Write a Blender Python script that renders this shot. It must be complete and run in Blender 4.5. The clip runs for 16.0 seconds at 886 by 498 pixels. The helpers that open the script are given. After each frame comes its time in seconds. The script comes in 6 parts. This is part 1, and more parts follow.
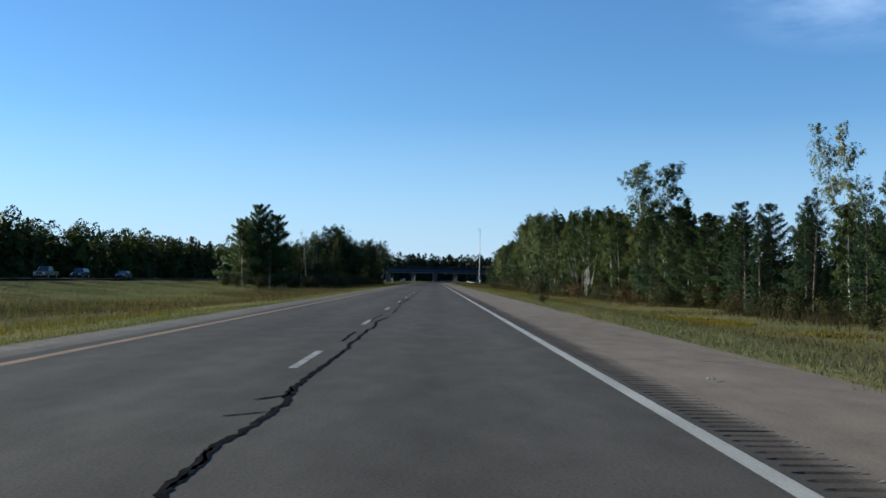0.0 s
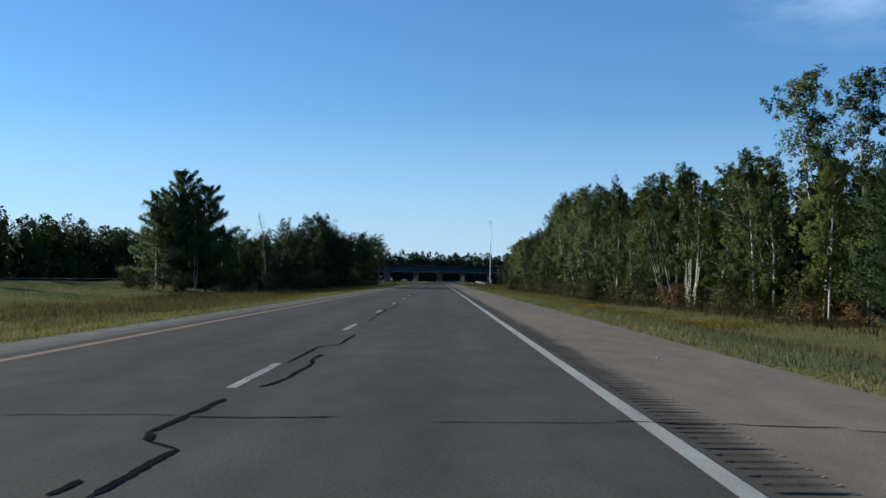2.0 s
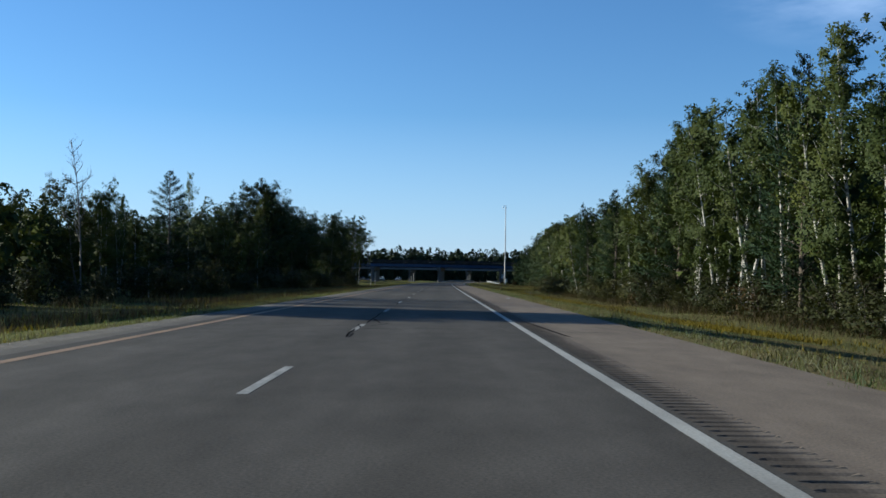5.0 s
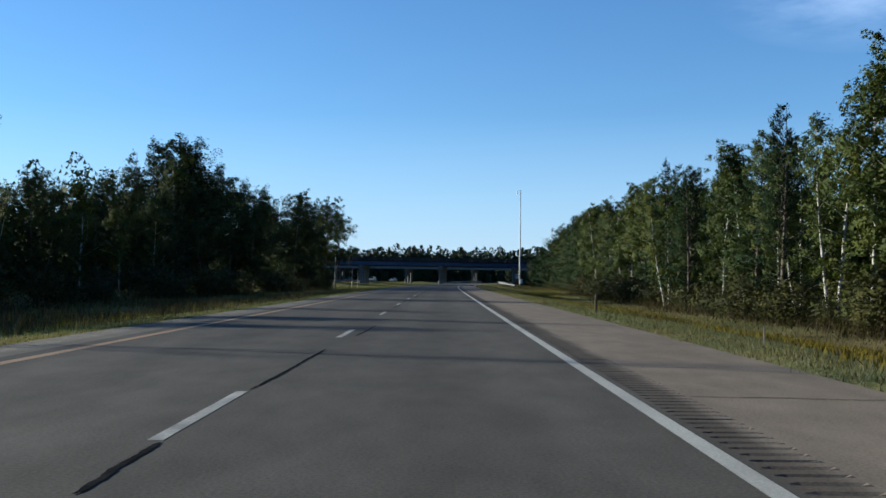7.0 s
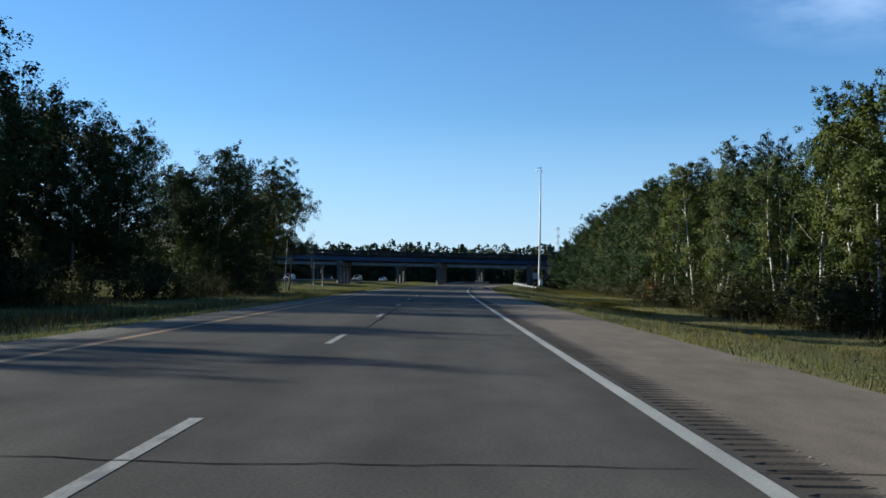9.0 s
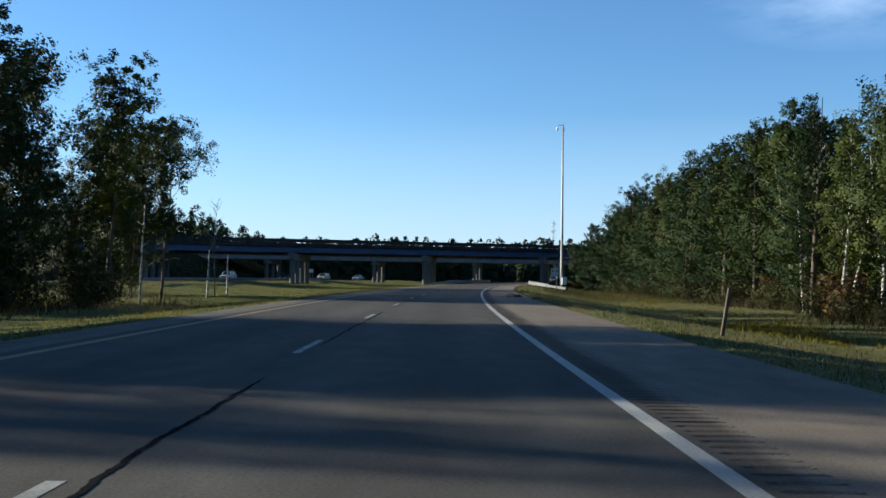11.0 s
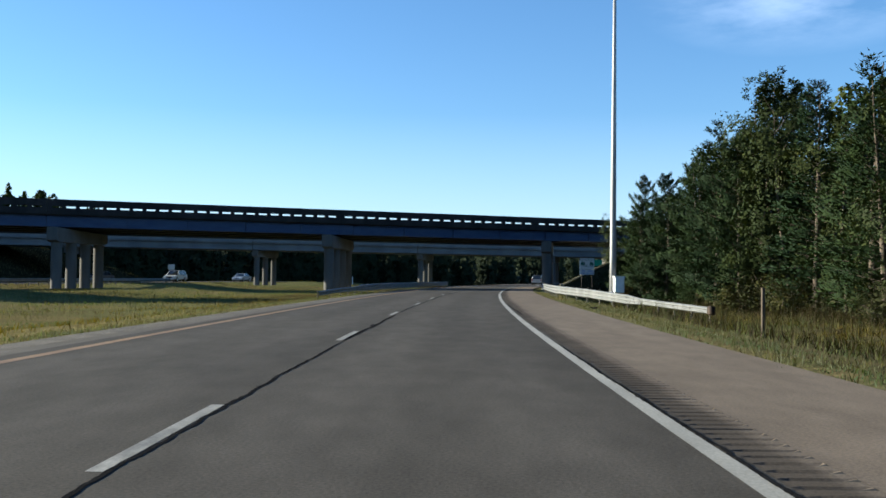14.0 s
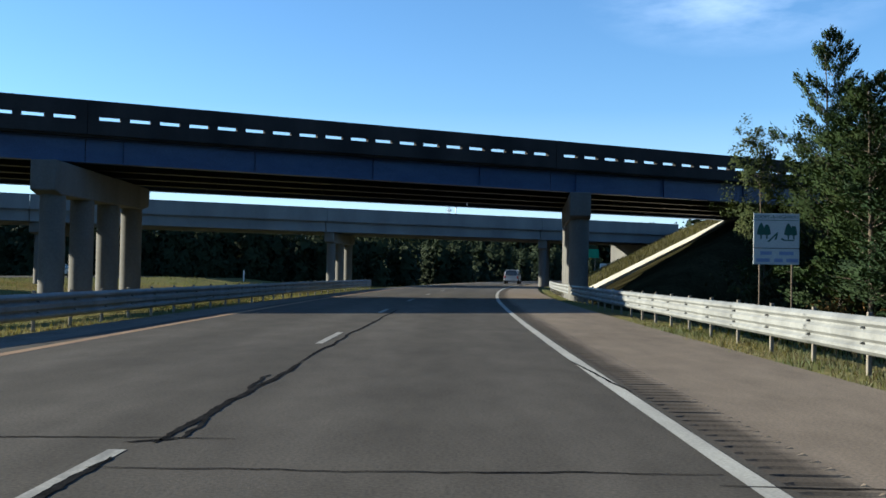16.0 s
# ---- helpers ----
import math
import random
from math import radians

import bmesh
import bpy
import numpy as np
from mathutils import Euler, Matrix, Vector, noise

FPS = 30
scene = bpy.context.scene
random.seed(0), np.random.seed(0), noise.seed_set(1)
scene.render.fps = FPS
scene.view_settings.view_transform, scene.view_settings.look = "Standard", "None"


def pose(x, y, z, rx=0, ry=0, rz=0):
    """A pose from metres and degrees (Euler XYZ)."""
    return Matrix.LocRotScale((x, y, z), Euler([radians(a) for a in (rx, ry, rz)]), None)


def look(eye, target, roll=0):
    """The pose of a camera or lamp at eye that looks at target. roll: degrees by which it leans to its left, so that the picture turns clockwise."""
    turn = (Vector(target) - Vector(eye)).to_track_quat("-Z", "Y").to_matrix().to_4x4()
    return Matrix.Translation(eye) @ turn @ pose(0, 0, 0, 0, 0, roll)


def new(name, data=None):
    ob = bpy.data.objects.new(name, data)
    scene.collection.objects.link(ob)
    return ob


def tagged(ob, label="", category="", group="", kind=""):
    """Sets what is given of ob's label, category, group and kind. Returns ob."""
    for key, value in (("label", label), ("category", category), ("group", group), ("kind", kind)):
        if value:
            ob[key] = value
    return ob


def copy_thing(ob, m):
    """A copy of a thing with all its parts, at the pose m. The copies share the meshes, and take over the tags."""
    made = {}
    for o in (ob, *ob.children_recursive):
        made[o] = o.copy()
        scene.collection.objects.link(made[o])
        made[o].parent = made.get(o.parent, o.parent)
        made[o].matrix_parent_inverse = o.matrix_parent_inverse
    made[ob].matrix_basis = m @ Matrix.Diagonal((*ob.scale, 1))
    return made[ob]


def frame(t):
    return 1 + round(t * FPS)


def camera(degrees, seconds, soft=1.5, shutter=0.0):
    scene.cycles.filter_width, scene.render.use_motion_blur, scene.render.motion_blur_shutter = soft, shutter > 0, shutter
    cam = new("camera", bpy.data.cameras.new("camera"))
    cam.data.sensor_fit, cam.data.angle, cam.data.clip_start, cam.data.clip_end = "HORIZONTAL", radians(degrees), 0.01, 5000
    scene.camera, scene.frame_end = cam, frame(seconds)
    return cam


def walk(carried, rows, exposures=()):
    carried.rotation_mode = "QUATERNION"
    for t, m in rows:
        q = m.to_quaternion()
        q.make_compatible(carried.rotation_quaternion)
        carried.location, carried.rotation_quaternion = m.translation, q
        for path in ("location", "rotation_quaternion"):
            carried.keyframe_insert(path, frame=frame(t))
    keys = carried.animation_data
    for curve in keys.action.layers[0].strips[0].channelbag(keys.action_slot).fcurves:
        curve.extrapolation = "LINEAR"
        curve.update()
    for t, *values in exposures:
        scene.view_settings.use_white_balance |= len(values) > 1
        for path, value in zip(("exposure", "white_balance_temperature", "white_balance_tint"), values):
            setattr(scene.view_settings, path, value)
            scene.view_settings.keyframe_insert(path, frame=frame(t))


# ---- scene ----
cam = camera(47.1, 16.0, soft=1.6)
PATH = [
    (0.0, pose(-0.106, -0.00, 1.09, 91.738, -0.683, -0.491)),
    (0.5, pose(-0.016, 15.39, 1.09, 91.641, -0.747, -0.471)),
    (1.0, pose(0.083, 30.85, 1.09, 91.705, -0.666, -0.376)),
    (1.5, pose(0.182, 46.28, 1.09, 91.634, -0.617, -0.261)),
    (2.0, pose(0.217, 61.65, 1.09, 91.736, -0.669, -0.188)),
    (2.5, pose(0.183, 77.02, 1.09, 91.682, -0.796, -0.034)),
    (3.0, pose(0.113, 92.63, 1.09, 91.680, -0.791, 0.040)),
    (5.5, pose(-0.018, 169.91, 1.09, 91.677, -0.868, -0.209)),
    (6.0, pose(-0.011, 185.43, 1.09, 91.754, -0.878, -0.267)),
    (6.5, pose(0.033, 200.90, 1.09, 91.622, -0.700, -0.253)),
    (7.0, pose(0.076, 216.31, 1.09, 91.716, -0.623, -0.052)),
    (7.5, pose(0.117, 231.84, 1.09, 91.714, -0.865, -0.040)),
    (8.0, pose(0.104, 247.29, 1.09, 91.774, -0.868, 0.003)),
    (10.5, pose(0.340, 324.54, 1.09, 91.579, -0.991, -0.401)),
    (11.0, pose(0.510, 340.14, 1.09, 91.599, -0.657, -0.696)),
    (11.5, pose(0.767, 355.75, 1.09, 91.714, -0.439, -0.912)),
    (12.0, pose(1.099, 371.34, 1.09, 91.623, -0.361, -1.310)),
    (12.5, pose(1.607, 386.76, 1.09, 91.640, -0.497, -1.736)),
    (13.0, pose(2.136, 402.16, 1.09, 91.650, -0.434, -2.263)),
    (13.5, pose(2.820, 417.46, 1.09, 91.722, -0.487, -2.993)),
    (14.0, pose(3.749, 432.66, 1.09, 91.627, -0.651, -3.992)),
    (14.5, pose(4.972, 447.94, 1.09, 91.6, -0.608, -4.94)),
    (15.0, pose(6.332, 463.23, 1.09, 91.603, -1.107, -5.894)),
    (15.5, pose(8.006, 478.56, 1.09, 91.512, -1.048, -6.434)),
    (16.0, pose(9.767, 493.95, 1.09, 91.411, -1.014, -7.176)),
]
walk(cam, PATH, [(0.0, 1.3, 4940, 6), (1.5, 1.22, 4920, 6), (5.5, 1.22, 4900, 6), (6.5, 1.32, 4930, 6), (8.0, 1.38, 4950, 6), (10.5, 1.44, 5060, 6), (12.0, 1.66, 5240, 6), (13.0, 1.68, 5240, 6), (14.5, 1.77, 5190, 6), (16.0, 1.82, 5190, 6)])

# ---- light ----
SUN_EL, SUN_AZ = radians(15.2), radians(-71.0)      # azimuth clockwise from +y
world = bpy.data.worlds.new("world")
scene.world = world
world.use_nodes = True
wn, wl = world.node_tree.nodes, world.node_tree.links
sky = wn.new("ShaderNodeTexSky")
sky.sky_type = "NISHITA"
sky.sun_disc = False
sky.sun_elevation = SUN_EL
sky.sun_rotation = SUN_AZ
sky.air_density, sky.dust_density, sky.ozone_density = 1.0, 0.0, 3.0
wn["Background"].inputs["Strength"].default_value = 0.053
# a thin cirrus wisp, high ahead to the right
wtc = wn.new("ShaderNodeTexCoord")
wmap = wn.new("ShaderNodeMapping")
wmap.inputs["Scale"].default_value = (5.0, 2.0, 16.0)
wmap.inputs["Rotation"].default_value = (0.0, 0.5, 0.0)
wnoise = wn.new("ShaderNodeTexNoise")
wnoise.inputs["Scale"].default_value = 1.6
wnoise.inputs["Detail"].default_value = 7
wnoise.inputs["Roughness"].default_value = 0.6
wramp = wn.new("ShaderNodeValToRGB")
wramp.color_ramp.elements[0].position = 0.38
wramp.color_ramp.elements[1].position = 0.75
wsub = wn.new("ShaderNodeVectorMath")
wsub.operation = "SUBTRACT"
wsub.inputs[1].default_value = Vector((0.43, 1.0, 0.298)).normalized()
wscl = wn.new("ShaderNodeVectorMath")
wscl.operation = "MULTIPLY"
wscl.inputs[1].default_value = (6.5, 6.5, 17.0)
wlen = wn.new("ShaderNodeVectorMath")
wlen.operation = "LENGTH"
wfall = wn.new("ShaderNodeValToRGB")
wfall.color_ramp.elements[0].color = (0.5, 0.5, 0.5, 1)
wfall.color_ramp.elements[1].color = (0.0, 0.0, 0.0, 1)
wfac = wn.new("ShaderNodeMath")
wfac.operation = "MULTIPLY"
wmix = wn.new("ShaderNodeMix")
wmix.data_type = "RGBA"
wmix.inputs["B"].default_value = (9.0, 9.2, 9.6, 1)
wl.new(wtc.outputs["Generated"], wmap.inputs["Vector"])
wl.new(wmap.outputs["Vector"], wnoise.inputs["Vector"])
wl.new(wnoise.outputs["Fac"], wramp.inputs["Fac"])
wl.new(wtc.outputs["Generated"], wsub.inputs[0])
wl.new(wsub.outputs["Vector"], wscl.inputs[0])
wl.new(wscl.outputs["Vector"], wlen.inputs[0])
wl.new(wlen.outputs["Value"], wfall.inputs["Fac"])
wl.new(wramp.outputs["Color"], wfac.inputs[0])
wl.new(wfall.outputs["Color"], wfac.inputs[1])
wl.new(wfac.outputs["Value"], wmix.inputs["Factor"])
# pale haze low over the horizon
wsep = wn.new("ShaderNodeSeparateXYZ")
whaze = wn.new("ShaderNodeValToRGB")
whaze.color_ramp.elements[0].color = (0.6, 0.6, 0.6, 1)
whaze.color_ramp.elements[1].position = 0.16
whaze.color_ramp.elements[1].color = (0.0, 0.0, 0.0, 1)
wpale = wn.new("ShaderNodeMix")
wpale.data_type = "RGBA"
wpale.inputs["B"].default_value = (4.9, 5.5, 6.4, 1)
wl.new(wtc.outputs["Generated"], wsep.inputs["Vector"])
wl.new(wsep.outputs["Z"], whaze.inputs["Fac"])
wl.new(whaze.outputs["Color"], wpale.inputs["Factor"])
wl.new(sky.outputs["Color"], wpale.inputs["A"])
wl.new(wpale.outputs["Result"], wmix.inputs["A"])
wl.new(wmix.outputs["Result"], wn["Background"].inputs["Color"])

sun_data = bpy.data.lights.new("sun", "SUN")
sun_data.energy, sun_data.angle, sun_data.color = 5.0, radians(0.6), (1.0, 0.81, 0.53)
sun = new("sun", sun_data)
to_sun = Vector((math.sin(SUN_AZ) * math.cos(SUN_EL), math.cos(SUN_AZ) * math.cos(SUN_EL), math.sin(SUN_EL)))
sun.matrix_world = look(to_sun * 400, (0, 0, 0))

# ---- materials ----
def material(name, rough=0.8, metal=0.0):
    m = bpy.data.materials.new(name)
    m.use_nodes = True
    p = m.node_tree.nodes["Principled BSDF"]
    p.inputs["Roughness"].default_value = rough
    p.inputs["Metallic"].default_value = metal
    return m, m.node_tree.nodes, m.node_tree.links, p


def coords(n, l, scale, uv=False, stretch=(1, 1, 1)):
    tc, mp = n.new("ShaderNodeTexCoord"), n.new("ShaderNodeMapping")
    mp.inputs["Scale"].default_value = tuple(scale * s for s in stretch)
    l.new(tc.outputs["UV" if uv else "Object"], mp.inputs["Vector"])
    return mp.outputs["Vector"]


def noise_tex(n, l, vec, detail=4.0, rough=0.55, scale=1.0):
    t = n.new("ShaderNodeTexNoise")
    t.inputs["Scale"].default_value, t.inputs["Detail"].default_value = scale, detail
    t.inputs["Roughness"].default_value = rough
    l.new(vec, t.inputs["Vector"])
    return t.outputs["Fac"]


def ramp(n, l, fac, stops):
    r = n.new("ShaderNodeValToRGB")
    while len(r.color_ramp.elements) < len(stops):
        r.color_ramp.elements.new(0.5)
    for e, (p, c) in zip(r.color_ramp.elements, stops):
        e.position, e.color = p, (*c, 1)
    l.new(fac, r.inputs["Fac"])
    return r.outputs["Color"]


def blend(n, l, a, b, fac, kind="MIX"):
    m = n.new("ShaderNodeMix")
    m.data_type, m.blend_type = "RGBA", kind
    for sock, v in (("A", a), ("B", b), ("Factor", fac)):
        if isinstance(v, (int, float)):
            m.inputs[sock].default_value = v if sock == "Factor" else (v, v, v, 1)
        elif isinstance(v, tuple):
            m.inputs[sock].default_value = (*v, 1)
        else:
            l.new(v, m.inputs[sock])
    return m.outputs["Result"]


def bump(n, l, p, height, strength, dist=0.01):
    b = n.new("ShaderNodeBump")
    b.inputs["Strength"].default_value, b.inputs["Distance"].default_value = strength, dist
    l.new(height, b.inputs["Height"])
    l.new(b.outputs["Normal"], p.inputs["Normal"])


def two_scale(name, dark, light, coarse=0.5, fine=20.0, rough=0.85, metal=0.0, relief=0.3, dist=0.01, uv=False, stretch=(1, 1, 1), spread=0.18, grain=0.1, spec=0.25):
    """A surface with broad patches and a fine grain."""
    m, n, l, p = material(name, rough, metal)
    a = noise_tex(n, l, coords(n, l, coarse, uv, stretch), 5)
    b = noise_tex(n, l, coords(n, l, fine, uv), 3)
    c1 = ramp(n, l, a, [(0.5 - spread, dark), (0.5 + spread, light)])
    g = ramp(n, l, b, [(0.3, (1 - 1.2 * grain,) * 3), (0.7, (1 + grain,) * 3)])
    l.new(blend(n, l, c1, g, 1.0, "MULTIPLY"), p.inputs["Base Color"])
    p.inputs["Specular IOR Level"].default_value = spec
    bump(n, l, p, b, relief, dist)
    return m


def plain(name, col, rough=0.5, metal=0.0, vary=0.12, fine=9.0):
    return two_scale(name, tuple(c * (1 - vary) for c in col), tuple(c * (1 + vary) for c in col), 1.3, fine * 3, rough, metal, 0.08, 0.004)


def asphalt(name, dark, light, tracks, edge_dirt=False):
    """Worn asphalt; the uv map holds metres across and along the road."""
    m, n, l, p = material(name, 0.82)
    big = noise_tex(n, l, coords(n, l, 1.0, True, (0.35, 0.06, 1)), 5)
    mid = noise_tex(n, l, coords(n, l, 1.0, True, (2.2, 0.8, 1)), 4)
    fine = noise_tex(n, l, coords(n, l, 38.0, True), 2, 0.7)
    col = ramp(n, l, big, [(0.3, dark), (0.72, light)])
    col = blend(n, l, col, ramp(n, l, mid, [(0.3, (0.82, 0.82, 0.82)), (0.7, (1.13, 1.13, 1.13))]), 1.0, "MULTIPLY")
    col = blend(n, l, col, ramp(n, l, fine, [(0.28, (0.7, 0.7, 0.71)), (0.5, (1.0, 1.0, 1.0)), (0.74, (1.3, 1.29, 1.25))]), 1.0, "MULTIPLY")
    if tracks:
        # polished wheel paths, one pair to a lane
        sep = n.new("ShaderNodeSeparateXYZ")
        l.new(coords(n, l, 1.0, True), sep.inputs["Vector"])
        w = n.new("ShaderNodeMath")
        w.operation = "MULTIPLY"
        w.inputs[1].default_value = 2 * math.pi / 1.83
        l.new(sep.outputs["X"], w.inputs[0])
        c = n.new("ShaderNodeMath")
        c.operation = "COSINE"
        l.new(w.outputs[0], c.inputs[0])
        h = n.new("ShaderNodeMath")
        h.operation = "MULTIPLY_ADD"
        h.inputs[1].default_value, h.inputs[2].default_value = 0.5, 0.5
        l.new(c.outputs[0], h.inputs[0])
        col = blend(n, l, col, ramp(n, l, h.outputs[0], [(0.0, (1.06, 1.06, 1.07)), (1.0, (0.9, 0.9, 0.9))]), 1.0, "MULTIPLY")
    if edge_dirt:
        # dark dirt swept up beside the edge line, fading out over the shoulder
        sep = n.new("ShaderNodeSeparateXYZ")
        l.new(coords(n, l, 1.0, True), sep.inputs["Vector"])
        w = n.new("ShaderNodeMath")
        w.operation = "MULTIPLY_ADD"
        w.inputs[1].default_value = 0.4
        l.new(noise_tex(n, l, coords(n, l, 1.0, True, (1.6, 0.35, 1)), 4), w.inputs[0])
        l.new(sep.outputs["X"], w.inputs[2])
        g = n.new("ShaderNodeMapRange")
        g.inputs["From Min"].default_value, g.inputs["From Max"].default_value = 2.2, 2.82
        l.new(w.outputs[0], g.inputs["Value"])
        col = blend(n, l, col, ramp(n, l, g.outputs["Result"], [(0.0, (0.46, 0.47, 0.48)), (0.38, (0.52, 0.525, 0.53)), (0.58, (0.93, 0.93, 0.93)), (1.0, (1.04, 1.03, 1.02))]), 1.0, "MULTIPLY")
    l.new(col, p.inputs["Base Color"])
    p.inputs["Specular IOR Level"].default_value = 0.04
    bump(n, l, p, fine, 0.35, 0.006)
    return m


def foliage(name, dark, light, glow=0.35, per_thing=True, gloss=0.035, patches=False):
    """Leaves: each leaf and each tree a little different, and some light comes through."""
    m, n, l, p = material(name, 0.6)
    geo, info = n.new("ShaderNodeNewGeometry"), n.new("ShaderNodeObjectInfo")
    lo = tuple(0.7 * d + 0.3 * c for d, c in zip(dark, light))
    hi = tuple(0.2 * d + 0.8 * c for d, c in zip(dark, light))
    a = ramp(n, l, geo.outputs["Random Per Island"], [(0.0, lo), (1.0, hi)])
    b = ramp(n, l, info.outputs["Random"], [(0.0, (0.72, 0.78, 0.75)), (0.5, (1.0, 1.0, 1.0)), (1.0, (1.25, 1.14, 0.8))])
    col = blend(n, l, a, b, 1.0 if per_thing else 0.0, "MULTIPLY")
    if per_thing:
        clump = noise_tex(n, l, coords(n, l, 0.42), 3, 0.6)
        col = blend(n, l, col, ramp(n, l, clump, [(0.34, (0.74, 0.8, 0.8)), (0.5, (1.0, 1.0, 1.0)), (0.66, (1.26, 1.16, 0.95))]), 1.0, "MULTIPLY")
    if patches:
        broad = noise_tex(n, l, coords(n, l, 0.16), 4, 0.65)
        col = blend(n, l, col, ramp(n, l, broad, [(0.34, (0.58, 0.78, 0.66)), (0.5, (1.0, 1.0, 1.0)), (0.64, (1.42, 1.12, 0.95))]), 1.0, "MULTIPLY")
    l.new(col, p.inputs["Base Color"])
    p.inputs["Specular IOR Level"].default_value = gloss
    t, mx = n.new("ShaderNodeBsdfTranslucent"), n.new("ShaderNodeMixShader")
    l.new(blend(n, l, col, (1.15, 1.2, 0.55), 1.0, "MULTIPLY"), t.inputs["Color"])
    mx.inputs["Fac"].default_value = glow
    l.new(p.outputs["BSDF"], mx.inputs[1])
    l.new(t.outputs["BSDF"], mx.inputs[2])
    l.new(mx.outputs["Shader"], n["Material Output"].inputs["Surface"])
    return m


def birch_bark():
    m, n, l, p = material("birch bark", 0.75)
    v = noise_tex(n, l, coords(n, l, 1.0, False, (3, 3, 9)), 4, 0.6)
    w = noise_tex(n, l, coords(n, l, 0.5), 2)
    col = ramp(n, l, v, [(0.36, (0.04, 0.036, 0.032)), (0.47, (0.34, 0.325, 0.29)), (0.75, (0.62, 0.59, 0.54))])
    l.new(blend(n, l, col, ramp(n, l, w, [(0.3, (0.6, 0.58, 0.55)), (0.7, (1.0, 1.0, 1.0))]), 1.0, "MULTIPLY"), p.inputs["Base Color"])
    bump(n, l, p, v, 0.3, 0.01)
    return m


def ground_mat():
    m, n, l, p = material("verge turf", 0.95)
    p.inputs["Specular IOR Level"].default_value = 0.0
    a = noise_tex(n, l, coords(n, l, 0.045), 6, 0.6)
    b = noise_tex(n, l, coords(n, l, 0.5), 5, 0.6)
    c = noise_tex(n, l, coords(n, l, 7.0), 4, 0.7)
    col = ramp(n, l, a, [(0.3, (0.09, 0.1, 0.05)), (0.48, (0.135, 0.133, 0.07)), (0.6, (0.145, 0.122, 0.07)), (0.75, (0.1, 0.107, 0.05))])
    col = blend(n, l, col, ramp(n, l, b, [(0.3, (0.75, 0.82, 0.7)), (0.7, (1.2, 1.12, 1.0))]), 1.0, "MULTIPLY")
    col = blend(n, l, col, ramp(n, l, c, [(0.3, (0.55, 0.58, 0.5)), (0.7, (1.35, 1.3, 1.2))]), 1.0, "MULTIPLY")
    l.new(col, p.inputs["Base Color"])
    bump(n, l, p, c, 0.9, 0.08)
    return m


M_ROAD = asphalt("lane asphalt", (0.059, 0.0535, 0.0455), (0.083, 0.075, 0.0635), True)
M_SHOULDER = asphalt("shoulder asphalt", (0.13, 0.107, 0.083), (0.172, 0.143, 0.112), False, True)
M_SIDE = asphalt("narrow side asphalt", (0.095, 0.085, 0.071), (0.128, 0.115, 0.097), False)
M_GROOVE = two_scale("dark groove asphalt", (0.012, 0.011, 0.01), (0.026, 0.024, 0.021), 2, 60, grain=0.3)
M_GRAVEL = two_scale("edge gravel", (0.07, 0.06, 0.047), (0.12, 0.104, 0.082), 1.2, 26, 0.95, 0, 0.8, 0.03, grain=0.3)
M_WHITE = two_scale("white road paint", (0.23, 0.222, 0.195), (0.34, 0.33, 0.29), 1.6, 40, 0.7, 0, 0.2, 0.004, False, (1, 0.3, 1), grain=0.18)
M_DASH = two_scale("worn white lane paint", (0.13, 0.126, 0.112), (0.31, 0.3, 0.265), 5, 40, 0.7, 0, 0.2, 0.004, False, (1, 0.4, 1), grain=0.2)
M_YELLOW = two_scale("worn yellow road paint", (0.165, 0.1, 0.05), (0.235, 0.15, 0.075), 0.9, 40, 0.7, 0, 0.2, 0.004, grain=0.2)
M_TAR = two_scale("crack sealant", (0.009, 0.009, 0.0095), (0.022, 0.022, 0.023), 3, 50, 0.95, grain=0.3)
M_TAR.node_tree.nodes["Principled BSDF"].inputs["Specular IOR Level"].default_value = 0.0
M_TURF = ground_mat()
M_GRASS = foliage("grass blades", (0.122, 0.132, 0.05), (0.19, 0.192, 0.08), 0.25, False, 0.0, True)
M_MOWN = foliage("mown grass", (0.155, 0.168, 0.095), (0.25, 0.25, 0.15), 0.25, False, 0.0, True)
M_DRY = foliage("dry grass", (0.075, 0.06, 0.033), (0.13, 0.105, 0.056), 0.2, False, 0.0)
M_BRUSH = foliage("brown autumn weeds", (0.036, 0.029, 0.018), (0.085, 0.066, 0.041), 0.15, False, 0.0)
M_RUSSET = foliage("russet median weeds", (0.055, 0.042, 0.026), (0.125, 0.092, 0.055), 0.2, False, 0.0, True)
M_GOLD = foliage("goldenrod", (0.13, 0.1, 0.014), (0.21, 0.165, 0.022), 0.2, False)
M_ASPEN = foliage("aspen leaves", (0.026, 0.037, 0.011), (0.056, 0.067, 0.02), 0.14)
M_OAK = foliage("oak leaves", (0.017, 0.025, 0.0095), (0.036, 0.045, 0.016), 0.09)
M_PINE = foliage("pine needles", (0.009, 0.018, 0.009), (0.021, 0.034, 0.015), 0.06)
M_LARCH = foliage("larch needles", (0.032, 0.052, 0.025), (0.072, 0.098, 0.045), 0.16)
M_SPRUCE = foliage("spruce needles", (0.01, 0.02, 0.01), (0.025, 0.041, 0.018), 0.07)
M_SHRUB = foliage("brush leaves", (0.018, 0.022, 0.009), (0.042, 0.043, 0.018), 0.14)
M_RUST = foliage("autumn leaves", (0.05, 0.032, 0.017), (0.1, 0.066, 0.033), 0.2)
# bank earth coloured darker than soil, to stand in for shade at the overpass
M_BANK = two_scale("shade-dark bank soil", (0.012, 0.012, 0.006), (0.03, 0.027, 0.014), 0.4, 6, 0.95, 0, 0.9, 0.08, grain=0.3, spec=0.0)
